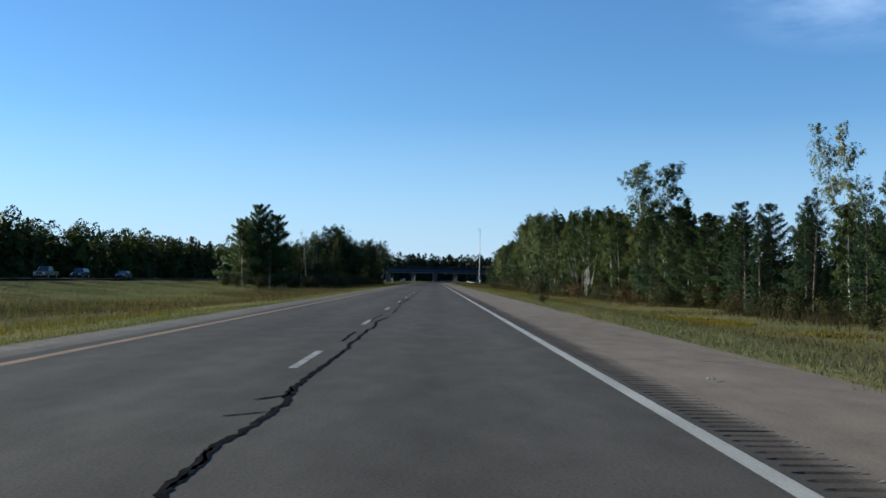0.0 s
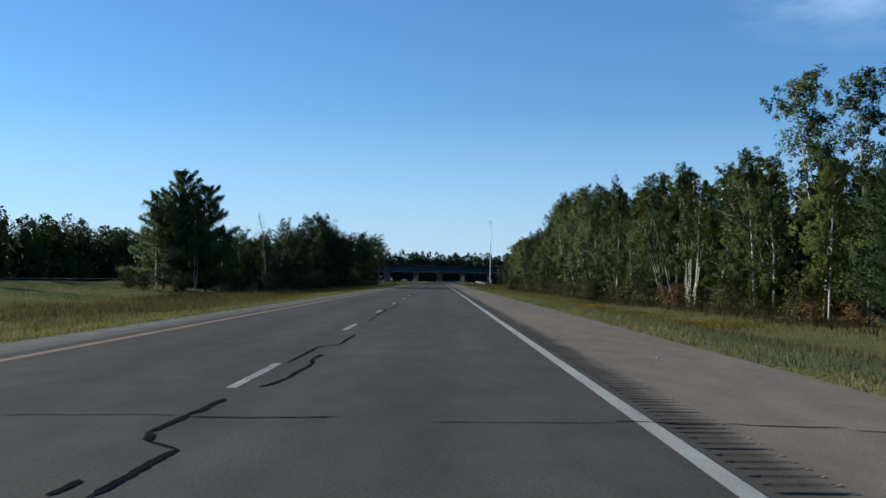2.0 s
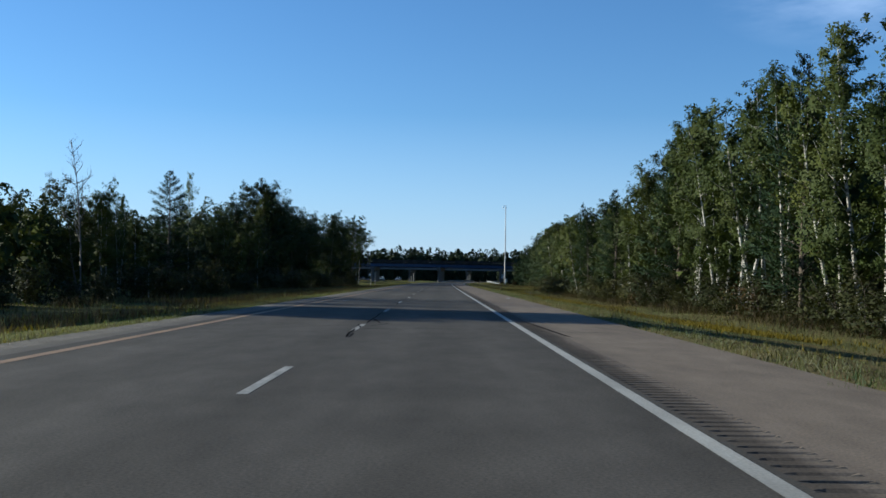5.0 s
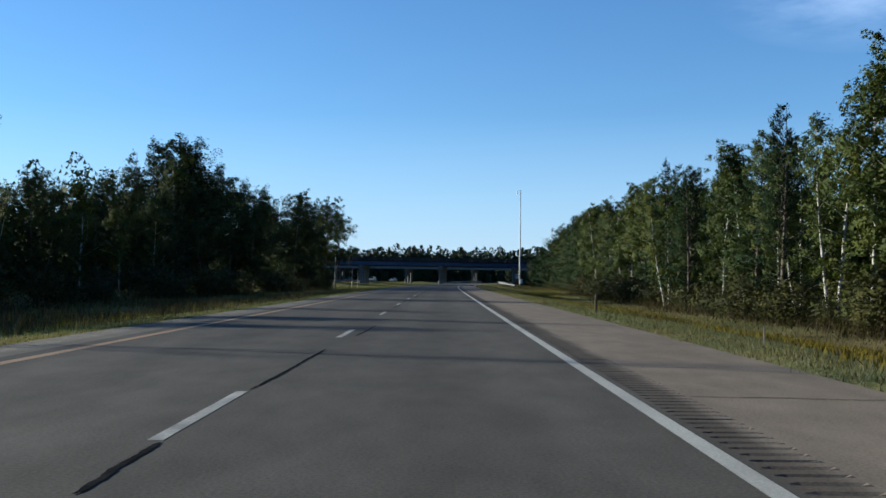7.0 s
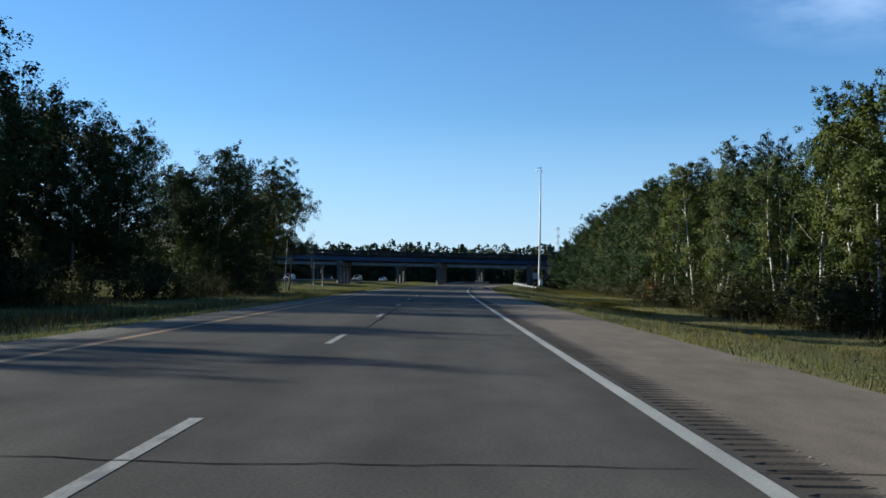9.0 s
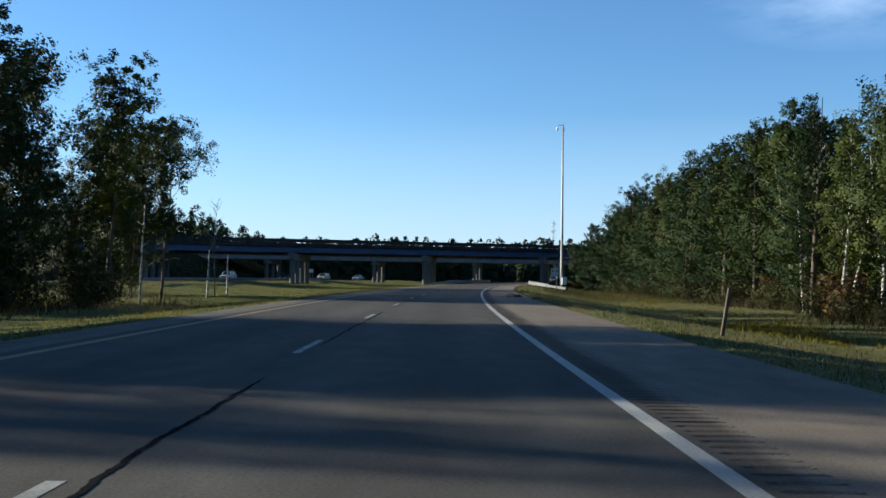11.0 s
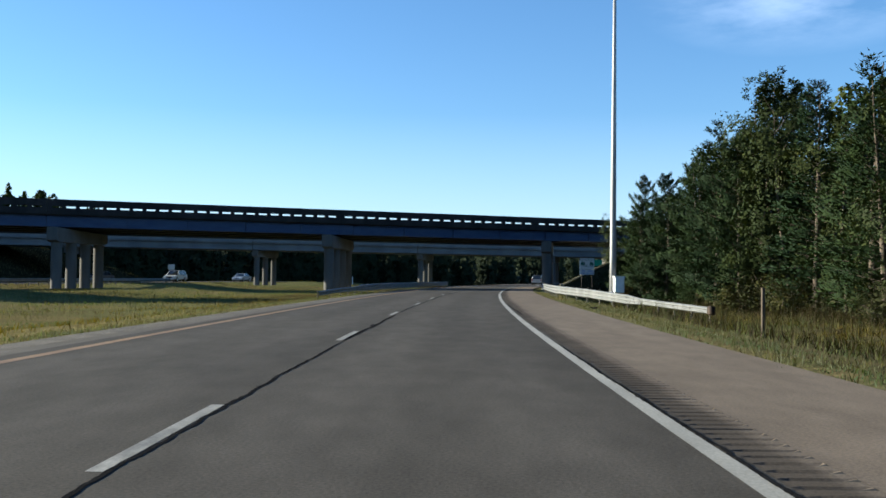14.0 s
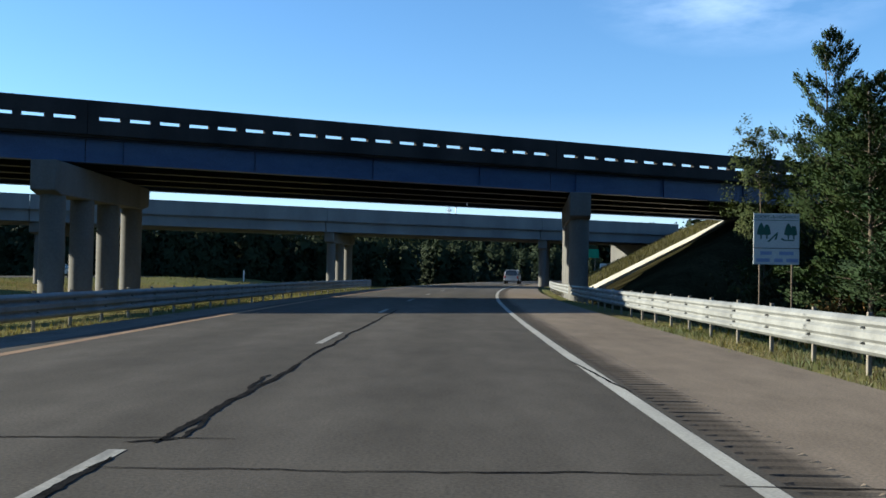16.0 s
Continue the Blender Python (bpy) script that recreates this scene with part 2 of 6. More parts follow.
# foliage of the backlit woods: their shade is put into the leaf colour
M_WOODS_SHADED = foliage("shade-dark woods leaves", (0.011, 0.017, 0.009), (0.028, 0.036, 0.018), 0.03, False)
M_FIRS_SHADED = foliage("shade-dark woods needles", (0.008, 0.014, 0.008), (0.02, 0.028, 0.014), 0.03, False)
M_THIN = foliage("pale birch leaves", (0.06, 0.074, 0.036), (0.14, 0.147, 0.077), 0.3)
M_WEED = foliage("bank weeds", (0.075, 0.07, 0.03), (0.17, 0.15, 0.07), 0.25, False)
M_BIRCH = birch_bark()
M_BARK = two_scale("brown bark", (0.05, 0.04, 0.03), (0.13, 0.105, 0.08), 2, 18, 0.95, 0, 0.8, 0.03, False, (1, 1, 0.3))
M_DEAD = two_scale("grey dead wood", (0.09, 0.08, 0.07), (0.17, 0.155, 0.14), 2, 18, 0.95)
M_BLUE = two_scale("blue girder paint", (0.03, 0.05, 0.112), (0.046, 0.074, 0.142), 0.6, 14, 0.5, 0, 0.1, 0.005, False, (1, 1, 3))
# inner girders and cross frames, much darker than the blue fascia girders
M_GIRDER = two_scale("near-black girder steel", (0.014, 0.015, 0.017), (0.028, 0.028, 0.03), 0.8, 14, 0.6)
M_CONC = two_scale("weathered concrete", (0.075, 0.074, 0.07), (0.125, 0.122, 0.115), 0.55, 12, 0.9, 0, 0.35, 0.01, False, (1, 1, 0.35))
# deck and parapet concrete near black: the shaded side is put into its colour
M_DECK = two_scale("shade-dark parapet concrete", (0.018, 0.018, 0.019), (0.04, 0.038, 0.037), 0.5, 12, 0.9, 0, 0.35, 0.01, False, (1, 1, 0.35), spec=0.1)
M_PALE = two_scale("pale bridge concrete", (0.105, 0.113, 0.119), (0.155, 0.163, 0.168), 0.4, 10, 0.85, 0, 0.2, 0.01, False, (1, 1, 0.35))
M_PAVE = two_scale("cream slope concrete", (0.3, 0.28, 0.23), (0.45, 0.42, 0.35), 0.6, 12, 0.9, 0, 0.3, 0.02)
M_ZINC = two_scale("galvanised steel", (0.13, 0.134, 0.132), (0.205, 0.21, 0.205), 1.5, 16, 0.6, 0.15, 0.1, 0.004, False, (1, 1, 0.4))
M_POLE = two_scale("weathered pole steel", (0.26, 0.26, 0.26), (0.36, 0.36, 0.355), 0.8, 14, 0.55, 0.3, 0.05, 0.003, False, (1, 1, 0.2))
M_POST = two_scale("grey rail post", (0.11, 0.1, 0.08), (0.19, 0.17, 0.14), 2, 20, 0.8)
M_RUSTY = two_scale("rusty brown sheet", (0.026, 0.018, 0.012), (0.055, 0.036, 0.022), 2, 16, 0.7)
M_RUBBER = two_scale("black rubber", (0.006, 0.006, 0.0065), (0.014, 0.014, 0.015), 5, 40, 0.9)
M_RUBBER.node_tree.nodes["Principled BSDF"].inputs["Specular IOR Level"].default_value = 0.08
M_CABINET = plain("white cabinet enamel", (0.74, 0.75, 0.74), 0.4)
M_SIGN = plain("white sign sheet", (0.36, 0.39, 0.4), 0.4, 0, 0.05)
M_SIGN_GREEN = plain("green sign sheet", (0.02, 0.17, 0.1), 0.4)
M_SIGN_DARK = plain("dark green sign print", (0.02, 0.07, 0.055), 0.5)
M_SIGN_BLUE = plain("blue sign print", (0.16, 0.21, 0.36), 0.5)
M_RED = plain("red lamp plastic", (0.35, 0.02, 0.02), 0.3)
M_LENS = plain("lamp lens", (0.75, 0.75, 0.72), 0.15)
M_TYRE = plain("tyre rubber", (0.02, 0.02, 0.021), 0.8)
M_RIM = plain("alloy wheel", (0.45, 0.45, 0.46), 0.35, 0.8)
M_GLASS, gn, gl, gp = material("car glass", 0.05)
gp.inputs["Base Color"].default_value = (0.02, 0.025, 0.03, 1)
gp.inputs["Specular IOR Level"].default_value = 0.8


def car_paint(name, col, metal=0.3):
    m, n, l, p = material(name, 0.32, metal)
    v = noise_tex(n, l, coords(n, l, 1.6), 4)
    l.new(ramp(n, l, v, [(0.3, tuple(c * 0.86 for c in col)), (0.7, col)]), p.inputs["Base Color"])
    p.inputs["Coat Weight"].default_value = 0.6
    return m

# ---- shape helpers ----
def part(name, bm, mat, parent=None, label="", at=None):
    """Links a bmesh as one mesh object, under parent if given."""
    me = bpy.data.meshes.new(name)
    bm.to_mesh(me)
    bm.free()
    return part_mesh(name, me, mat, parent, label, at)


def part_mesh(name, me, mat, parent=None, label="", at=None):
    for m in mat if isinstance(mat, (list, tuple)) else [mat]:
        if len(me.materials) < (len(mat) if isinstance(mat, (list, tuple)) else 1):
            me.materials.append(m)
    ob = new(name, me)
    if parent is not None:
        ob.parent = parent
    if at is not None:
        ob.matrix_basis = at
    return tagged(ob, label) if label else ob


def thing(name, m, label, category, group="", kind=""):
    ob = new(name)
    ob.matrix_basis = m
    return tagged(ob, label, category, group, kind)


def box(bm, x0, x1, y0, y1, z0, z1, m=None, mi=0):
    vs = [bm.verts.new(p) for p in ((x0, y0, z0), (x1, y0, z0), (x1, y1, z0), (x0, y1, z0), (x0, y0, z1), (x1, y0, z1), (x1, y1, z1), (x0, y1, z1))]
    for f in ((0, 3, 2, 1), (4, 5, 6, 7), (0, 1, 5, 4), (1, 2, 6, 5), (2, 3, 7, 6), (3, 0, 4, 7)):
        bm.faces.new([vs[i] for i in f]).material_index = mi
    if m is not None:
        bmesh.ops.transform(bm, matrix=m, verts=vs)
    return vs


def boxes(*dims, m=None, bevel=0.0):
    bm = bmesh.new()
    for d in dims:
        box(bm, *d, m=m)
    if bevel:
        bmesh.ops.bevel(bm, geom=bm.edges[:], offset=bevel, segments=1, affect="EDGES")
    return bm


def tube(bm, pts, radii, sides=8, cap=True):
    """A round bar through the points."""
    rings = []
    for i, (p, r) in enumerate(zip(pts, radii)):
        a, b = Vector(pts[max(i - 1, 0)]), Vector(pts[min(i + 1, len(pts) - 1)])
        q = (b - a).to_track_quat("Z", "Y")
        rings.append([bm.verts.new(Vector(p) + q @ Vector((r * math.cos(k * 2 * math.pi / sides), r * math.sin(k * 2 * math.pi / sides), 0))) for k in range(sides)])
    for a, b in zip(rings, rings[1:]):
        for k in range(sides):
            bm.faces.new((a[k], a[(k + 1) % sides], b[(k + 1) % sides], b[k])).smooth = True
    if cap:
        bm.faces.new(rings[0][::-1])
        bm.faces.new(rings[-1])


def sweep(bm, path, profile, closed=False):
    """A profile (side, up) carried along points (x, y, z)."""
    rows = []
    for i, p in enumerate(path):
        a, b = Vector(path[max(i - 1, 0)]), Vector(path[min(i + 1, len(path) - 1)])
        d = (b - a)
        side = Vector((d.y, -d.x, 0)).normalized()
        rows.append([bm.verts.new(Vector(p) + side * s + Vector((0, 0, u))) for s, u in profile])
    n = len(profile)
    for a, b in zip(rows, rows[1:]):
        for k in range(n if closed else n - 1):
            bm.faces.new((a[k], a[(k + 1) % n], b[(k + 1) % n], b[k]))
    if closed:
        bm.faces.new(rows[0])
        bm.faces.new(rows[-1][::-1])


# ---- the line of the road ----
BEND_Y = (220, 240, 260, 280, 300, 320, 340, 360, 380, 400, 420, 440, 460, 480, 500, 520, 540, 560)
BEND_X = (0, 0.004, 0.025, 0.065, 0.12, 0.19, 0.31, 0.52, 0.96, 1.71, 2.77, 4.16, 5.92, 8.01, 10.4, 13.13, 16.25, 19.95)
RADIUS = 700.0


def bend(y):
    """Sideways place of the right lane's middle: straight, easing into a wide bend to the right."""
    if y <= 240:
        return 0.0
    if y >= 540:
        d = y - 540
        return 16.25 + 0.171 * d + d * d / (2 * RADIUS)
    i = int((y - 220) // 20)
    s = (y - BEND_Y[i]) / 20
    a, b, c, e = BEND_X[i - 1], BEND_X[i], BEND_X[i + 1], BEND_X[i + 2]
    return b + 0.5 * s * (c - a + s * (2 * a - 5 * b + 4 * c - e + s * (3 * (b - c) + e - a)))


def slope(y):
    return (bend(y + 1) - bend(y - 1)) / 2


def on_road(u, y, z=0.0):
    """The place u metres right of the right lane's middle."""
    c = math.hypot(1, slope(y))
    return Vector((bend(y) + u / c, y - u * slope(y) / c, z))


def left_rise(y):
    return 0.6 if y < 340 else 0.6 * max(0.0, (460 - y) / 120)


def lerp(x, xs, ys):
    return float(np.interp(x, xs, ys))


def far_shift(y):
    """The opposite carriageway draws nearer on the way to the bridges."""
    return lerp(y, (180, 520), (-4.0, 4.0))


def turf(u, y):
    """Height of the verge u metres from the right lane's middle."""
    r = left_rise(y)
    if u < -36:
        u -= far_shift(y) * min(1.0, (-36 - u) / 9.0)
    z = lerp(u, (-400, -110, -75, -66, -62, -49, -45, -31, -17, -7.1, -6.9, 4.7, 5.2, 8, 15, 26, 60, 400),
             (-0.6, -0.6, -0.9, r - 0.4, r - 0.05, r - 0.05, r - 0.4, -1.05, -1.1, -0.06, -0.1, -0.1, -0.07, -0.4, -1.35, -1.4, -0.9, -0.5))
    if abs(u) > 8:
        z += 0.22 * noise.noise(Vector((u * 0.12, y * 0.09, 3.0))) * min(1, (abs(u) - 8) / 6)
    return z


def embank(x, y):
    """Height of the banks that carry the crossing road."""
    u = x - bend(y)
    b = (y - 536.5 - 0.345 * (x - 0.6)) * 0.945     # past the near edge of the near bridge
    side = min((b + 9.0) / 2.0, (74 - b) / 2.0)
    ends = max((u - 7.2) / 2.05, (-u - 61.5) / 2.05)
    return min(side, ends, 6.3)


def ground_z(x, y):
    return max(turf(x - bend(y), y), embank(x, y))


YS = list(np.arange(-60, 720, 5.0)) + list(np.arange(720, 1101, 20.0))


def strip(name, us, z, mat, ys=YS, kind="structure", label="", category="road", parent=None, lift=None, shift=None):
    """A length of paving between the offsets us, with metres as its uv map."""
    bm = bmesh.new()
    uv = bm.loops.layers.uv.new("metres")
    where = {}
    rows = []
    for y in ys:
        row = []
        for u in us:
            v = bm.verts.new(on_road(u + (shift(y) if shift else 0), y, z + (lift(y) if lift else 0)))
            where[v] = (u, y)
            row.append(v)
        rows.append(row)
    for a, b in zip(rows, rows[1:]):
        for k in range(len(us) - 1):
            f = bm.faces.new((a[k], a[k + 1], b[k + 1], b[k]))
            for lp in f.loops:
                lp[uv].uv = where[lp.vert]
    ob = part(name, bm, mat, parent)
    return tagged(ob, label, category, "", kind) if not parent else ob


# ---- ground, road, markings ----
def build_ground():
    us = [-1800, -900, -400, -200, -140, -110, -90, -80, -75, -70, -66, -62, -49, -45, -40, -36, -31, -26, -22, -19, -17, -14, -11.5, -9, -7.1, -6.9, 4.7, 5.2, 6.5, 8, 10, 12.5, 15, 18, 22, 26, 32, 40, 50, 60, 90, 140, 250, 500, 1000, 1800]
    ys = [-300, -150] + list(np.arange(-60, 720, 4.0)) + list(np.arange(720, 1101, 20.0)) + [1200, 1500, 2200, 3200]
    bm = bmesh.new()
    rows = []
    for y in ys:
        yy = min(y, 1100)
        rows.append([bm.verts.new((bend(yy) + u, y, turf(u, y))) for u in us])
    for a, b in zip(rows, rows[1:]):
        for k in range(len(us) - 1):
            bm.faces.new((a[k], a[k + 1], b[k + 1], b[k])).smooth = True
    tagged(part("ground", bm, M_TURF), "rough grassy verge and median turf along the highway", "ground", "", "structure")


build_ground()
road = strip("road", (-5.75, -3.66, -1.83, 0, 1.97), 0.0, M_ROAD, label="worn grey two-lane asphalt carriageway with sealed cracks", category="road")
strip("shoulder_right", (2.42, 3.4, 4.55), 0.0, M_SHOULDER, label="warm grey asphalt shoulder beside the lanes", category="shoulder")
strip("shoulder_left", (-6.15, -5.75), -0.004, M_SIDE, label="narrow asphalt strip beside the median grass", category="shoulder")
strip("gravel_left", (-6.85, -6.5, -6.15), -0.025, M_GRAVEL, label="grey gravel edge between asphalt and grass", category="gravel")
far_road = strip("road_far", (-61, -59, -55.3, -51.6, -49.8), 0.0, M_ROAD, label="opposite carriageway of grey asphalt beyond the median", category="road", lift=left_rise, shift=far_shift)
strip("edge_line", (-59.1, -58.96), 0.006, M_WHITE, parent=far_road, lift=left_rise, shift=far_shift)
strip("edge_line", (-51.7, -51.56), 0.006, M_YELLOW, parent=far_road, lift=left_rise, shift=far_shift)
strip("edge_line", (1.755, 1.9), 0.003, M_WHITE, parent=road)
strip("edge_line", (-5.42, -5.24), 0.003, M_YELLOW, parent=road)


def build_rumble():
    """Milled grooves across the shoulder's inner edge."""
    bm = bmesh.new()
    uv = bm.loops.layers.uv.new("metres")
    prof = ((0.0, 0.0), (0.135, 0.0), (0.165, -0.012), (0.2, -0.012))
    rows, where = [], {}
    rng = random.Random(17)
    y, pitch = -6.0, 0.234
    while y < 600:
        lo, hi, slip = rng.uniform(2.03, 2.07), rng.uniform(2.33, 2.39), rng.uniform(-0.014, 0.014)
        for dy, dz in prof:
            row = []
            for k, u in enumerate((1.97, lo, hi, 2.42)):
                v = bm.verts.new(on_road(u, y + dy + slip, dz if k in (1, 2) else 0.0))
                where[v] = (u, y + dy)
                row.append(v)
            rows.append((row, dz))
        y += pitch
    for (a, za), (b, zb) in zip(rows, rows[1:]):
        for k in range(3):
            f = bm.faces.new((a[k], a[k + 1], b[k + 1], b[k]))
            # the floor, one wall and the right end of a groove take the darker asphalt
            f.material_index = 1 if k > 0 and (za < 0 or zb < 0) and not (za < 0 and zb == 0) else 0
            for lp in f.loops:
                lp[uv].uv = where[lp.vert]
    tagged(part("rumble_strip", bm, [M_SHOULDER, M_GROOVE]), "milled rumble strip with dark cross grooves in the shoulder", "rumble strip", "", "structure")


build_rumble()
DASH_AT = ((-4, 0, 4, 8, 14, 18, 21, 27, 29, 32, 35, 38, 41, 60), (-35.1, 12.37, 60.2, 106.2, 175.4, 223.1, 259.1, 330.6, 354.5, 390.9, 426.5, 461.8, 497.1, 728.7))
for k in range(-4, 60):
    y0 = lerp(k, *DASH_AT)
    wob = 0.02 * math.sin(k * 2.3)
    strip("lane_dash", (-1.865 + wob, -1.755 + wob), 0.003, M_DASH, ys=(y0, y0 + 1.5, y0 + 2.95), parent=road)
for k in range(0, 50):
    strip("lane_dash", (-55.35, -55.23), 0.006, M_WHITE, ys=(k * 12.19, k * 12.19 + 3.05), parent=far_road, lift=left_rise, shift=far_shift)


# sealed cracks: from (along, across) to (along, across), width, wander
def seal(a, b, width, wander, seed):
    """A run of poured sealant that follows a crooked crack, with blots and thin places."""
    rng = random.Random(seed)
    n = max(6, int(math.hypot(b[0] - a[0], b[1] - a[1]) / 0.07))
    bm = bmesh.new()
    rows = []
    along = abs(b[0] - a[0]) > abs(b[1] - a[1])
    for i in range(n + 1):
        f, d = i / n, i * 0.07
        w = noise.noise(Vector((d * 0.42, seed * 7.7, 0))) + 0.55 * noise.noise(Vector((d * 1.7, seed * 3.1, 5))) + 0.28 * noise.noise(Vector((d * 5.0, seed * 1.9, 8)))
        y, u = a[0] + (b[0] - a[0]) * f, a[1] + (b[1] - a[1]) * f
        fade = min(1, 5 * f, 5 * (1 - f))
        if along:
            u += wander * w * fade
        else:
            y += wander * w * fade
        blot = 1 + 1.3 * max(0.0, noise.noise(Vector((d * 0.9, seed * 2.3, 11))) - 0.18)
        h = 0.36 * width * blot * (0.8 + 0.4 * rng.random()) * min(1, 0.35 + 6 * f, 0.35 + 6 * (1 - f))
        o = (0, h) if along else (h, 0)
        q = rng.uniform(-0.008, 0.008)
        rows.append([bm.verts.new(on_road(u - o[1] + q, y - o[0], 0.005)), bm.verts.new(on_road(u + o[1] + q, y + o[0], 0.005))])
    for p, q in zip(rows, rows[1:]):
        bm.faces.new((p[0], p[1], q[1], q[0]))
    part("crack_seal", bm, M_TAR, road)


# the long seam beside the lane dashes, in runs
for k, (y0, u0, y1, u1, w) in enumerate(((-2, -1.46, 14.5, -1.47, 0.085), (14.5, -1.47, 20.4, -1.51, 0.08), (32.5, -1.42, 37.4, -1.46, 0.06), (37.4, -1.46, 43, -1.5, 0.05), (44, -1.6, 52, -1.58, 0.09), (52, -1.5, 60, -1.47, 0.085), (60, -1.47, 66.7, -1.49, 0.07),
                                        (87.5, -1.61, 92, -1.6, 0.04), (92, -1.6, 97.8, -1.73, 0.07))):
    seal((y0, u0), (y1, u1), w, 0.09, k + 1)
for k, (y0, u0, y1, u1, w) in enumerate(((52.4, -1.79, 58.3, -1.73, 0.06), (17.6, -1.7, 20.4, -1.72, 0.055), (173, -1.72, 176.2, -1.82, 0.06), (177.5, -1.57, 178.9, -1.24, 0.05), (178.9, -1.78, 187, -1.84, 0.05),
                                        (179.1, -1.47, 181.8, -1.8, 0.06), (221.4, -1.74, 223, -1.76, 0.07), (226.2, -1.77, 232, -1.7, 0.05), (235.4, -1.54, 240, -1.45, 0.05), (252.1, -1.75, 253.1, -1.56, 0.055), (254.3, -1.74, 259, -1.7, 0.05),
                                        (262.2, -1.77, 267, -1.76, 0.05), (272.5, -1.51, 281, -1.51, 0.05))):
    seal((y0, u0), (y1, u1), w, 0.04, k + 31)
for k, (y0, u0, y1, u1, w) in enumerate(((300, -1.6, 318, -1.66, 0.05), (327, -1.68, 332, -1.58, 0.07), (339, -1.6, 351, -1.64, 0.06), (356, -1.66, 372, -1.7, 0.05), (376, -1.66, 398, -1.7, 0.05), (410, -1.72, 427, -1.74, 0.07), (431, -1.72, 450, -1.7, 0.05),
                                        (450, -1.72, 462, -1.68, 0.08), (464, -1.7, 482, -1.66, 0.06), (482, -1.62, 497, -1.68, 0.075), (496, -1.76, 499.8, -1.76, 0.075), (500.3, -1.66, 506, -1.58, 0.085), (506, -1.6, 524, -1.5, 0.055))):
    seal((y0, u0), (y1, u1), w, 0.06, k + 51)
for k, (y0, u0, y1, u1, w) in enumerate(((207.3, -1.87, 211.4, -1.84, 0.055), (215.2, -1.8, 221.0, -1.82, 0.05), (205.5, -1.98, 206.4, -1.93, 0.05), (196.0, -1.8, 199.5, -1.84, 0.05))):
    seal((y0, u0), (y1, u1), w, 0.03, k + 201)
# second strands that braid round the seam
rng_seam = random.Random(23)
for k, (y0, y1, u) in enumerate(((0, 14, -1.47), (46, 59, -1.52), (173, 186, -1.7), (262, 280, -1.6), (327, 332, -1.62), (416, 426, -1.73), (450, 461, -1.7), (484, 496, -1.65), (500.5, 506, -1.62))):
    y = y0
    while y < y1:
        run = rng_seam.uniform(0.7, 2.2)
        side = rng_seam.uniform(-0.1, 0.1)
        seal((y, u + side), (y + run, u + side + rng_seam.uniform(-0.06, 0.06)), rng_seam.uniform(0.035, 0.06), 0.1, 300 + k * 17 + int(y * 3))
        y += run + rng_seam.uniform(1.2, 4.5)
# stretches where the seam swings from side to side, in short joined runs of (along, across)
for k, (w, run) in enumerate(((0.085, ((20.4, -1.51), (21.7, -1.53), (22.3, -1.46), (23.4, -1.46), (24.7, -1.52), (26.1, -1.57), (27.5, -1.51), (29.3, -1.38))), (0.045, ((25.7, -1.71), (27.5, -1.74), (31.8, -1.68))),
                              (0.085, ((66.7, -1.49), (68.1, -1.43), (68.4, -1.7), (68.8, -1.8), (69.7, -1.76), (70.8, -1.69))), (0.07, ((71.8, -1.57), (72.7, -1.43), (74.6, -1.4), (75.4, -1.49), (76.2, -1.45))),
                              (0.06, ((74.8, -1.74), (78.0, -1.69), (78.5, -1.43), (81.5, -1.42))), (0.09, ((97.8, -1.73), (99.0, -1.73), (99.3, -1.58), (100.2, -1.47), (100.8, -1.57), (101.8, -1.47), (102.5, -1.53), (103.7, -1.62), (104.6, -1.46))),
                              (0.06, ((98.4, -1.7), (98.8, -1.57), (99.3, -1.58))))):
    for j, (a, b) in enumerate(zip(run, run[1:])):
        seal(a, b, w, 0.035, 401 + k * 12 + j)
# short offshoots and hooks
for k, (y0, u0, y1, u1) in enumerate(((9.1, -1.7, 9.6, -1.42), (8.0, -1.75, 8.3, -1.45), (51.9, -2.3, 52.2, -1.9), (51.4, -1.66, 52.1, -1.5), (102.2, -1.49, 103.2, -1.33), (66.7, -1.72, 67.1, -1.68), (20.4, -1.72, 20.9, -1.73), (105.8, -1.66, 107.3, -1.7), (176.2, -1.8, 176.3, -0.78), (500.3, -1.85, 500.5, -1.55), (185.5, -1.8, 186.1, -1.4))):
    seal((y0, u0), (y1, u1), 0.07, 0.05, k + 71)
# cracks across the lanes and the shoulder
for k, (y, u0, u1, w) in enumerate(((51.8, -1.9, 1.7, 0.05), (51.75, -0.9, -0.3, 0.1), (104.7, -3.2, -1.9, 0.03), (104.2, -1.3, 0.4, 0.035), (69.55, -3.2, -1.75, 0.03), (69.6, -1.75, -0.55, 0.055), (69.45, 0.1, 1.7, 0.03), (177.3, -5.2, -0.98, 0.03), (176.5, -0.9, 1.7, 0.04), (500.4, -4.6, -1.2, 0.035), (499.5, -1.8, 1.7, 0.03), (18.5, -3.0, 1.0, 0.03),
                                    (129.0, -4.5, 1.5, 0.03), (203.0, -3.5, 1.6, 0.025), (246.0, -5.0, 0.5, 0.025), (284.0, -4.0, 1.6, 0.03), (312.0, -4.8, 1.6, 0.025), (365.0, -3.5, 1.6, 0.02), (437.0, -4.0, 1.0, 0.02), (470.0, -4.5, 1.5, 0.02))):
    seal((y, u0), (y + 0.1, u1), w, 0.12, k + 91)
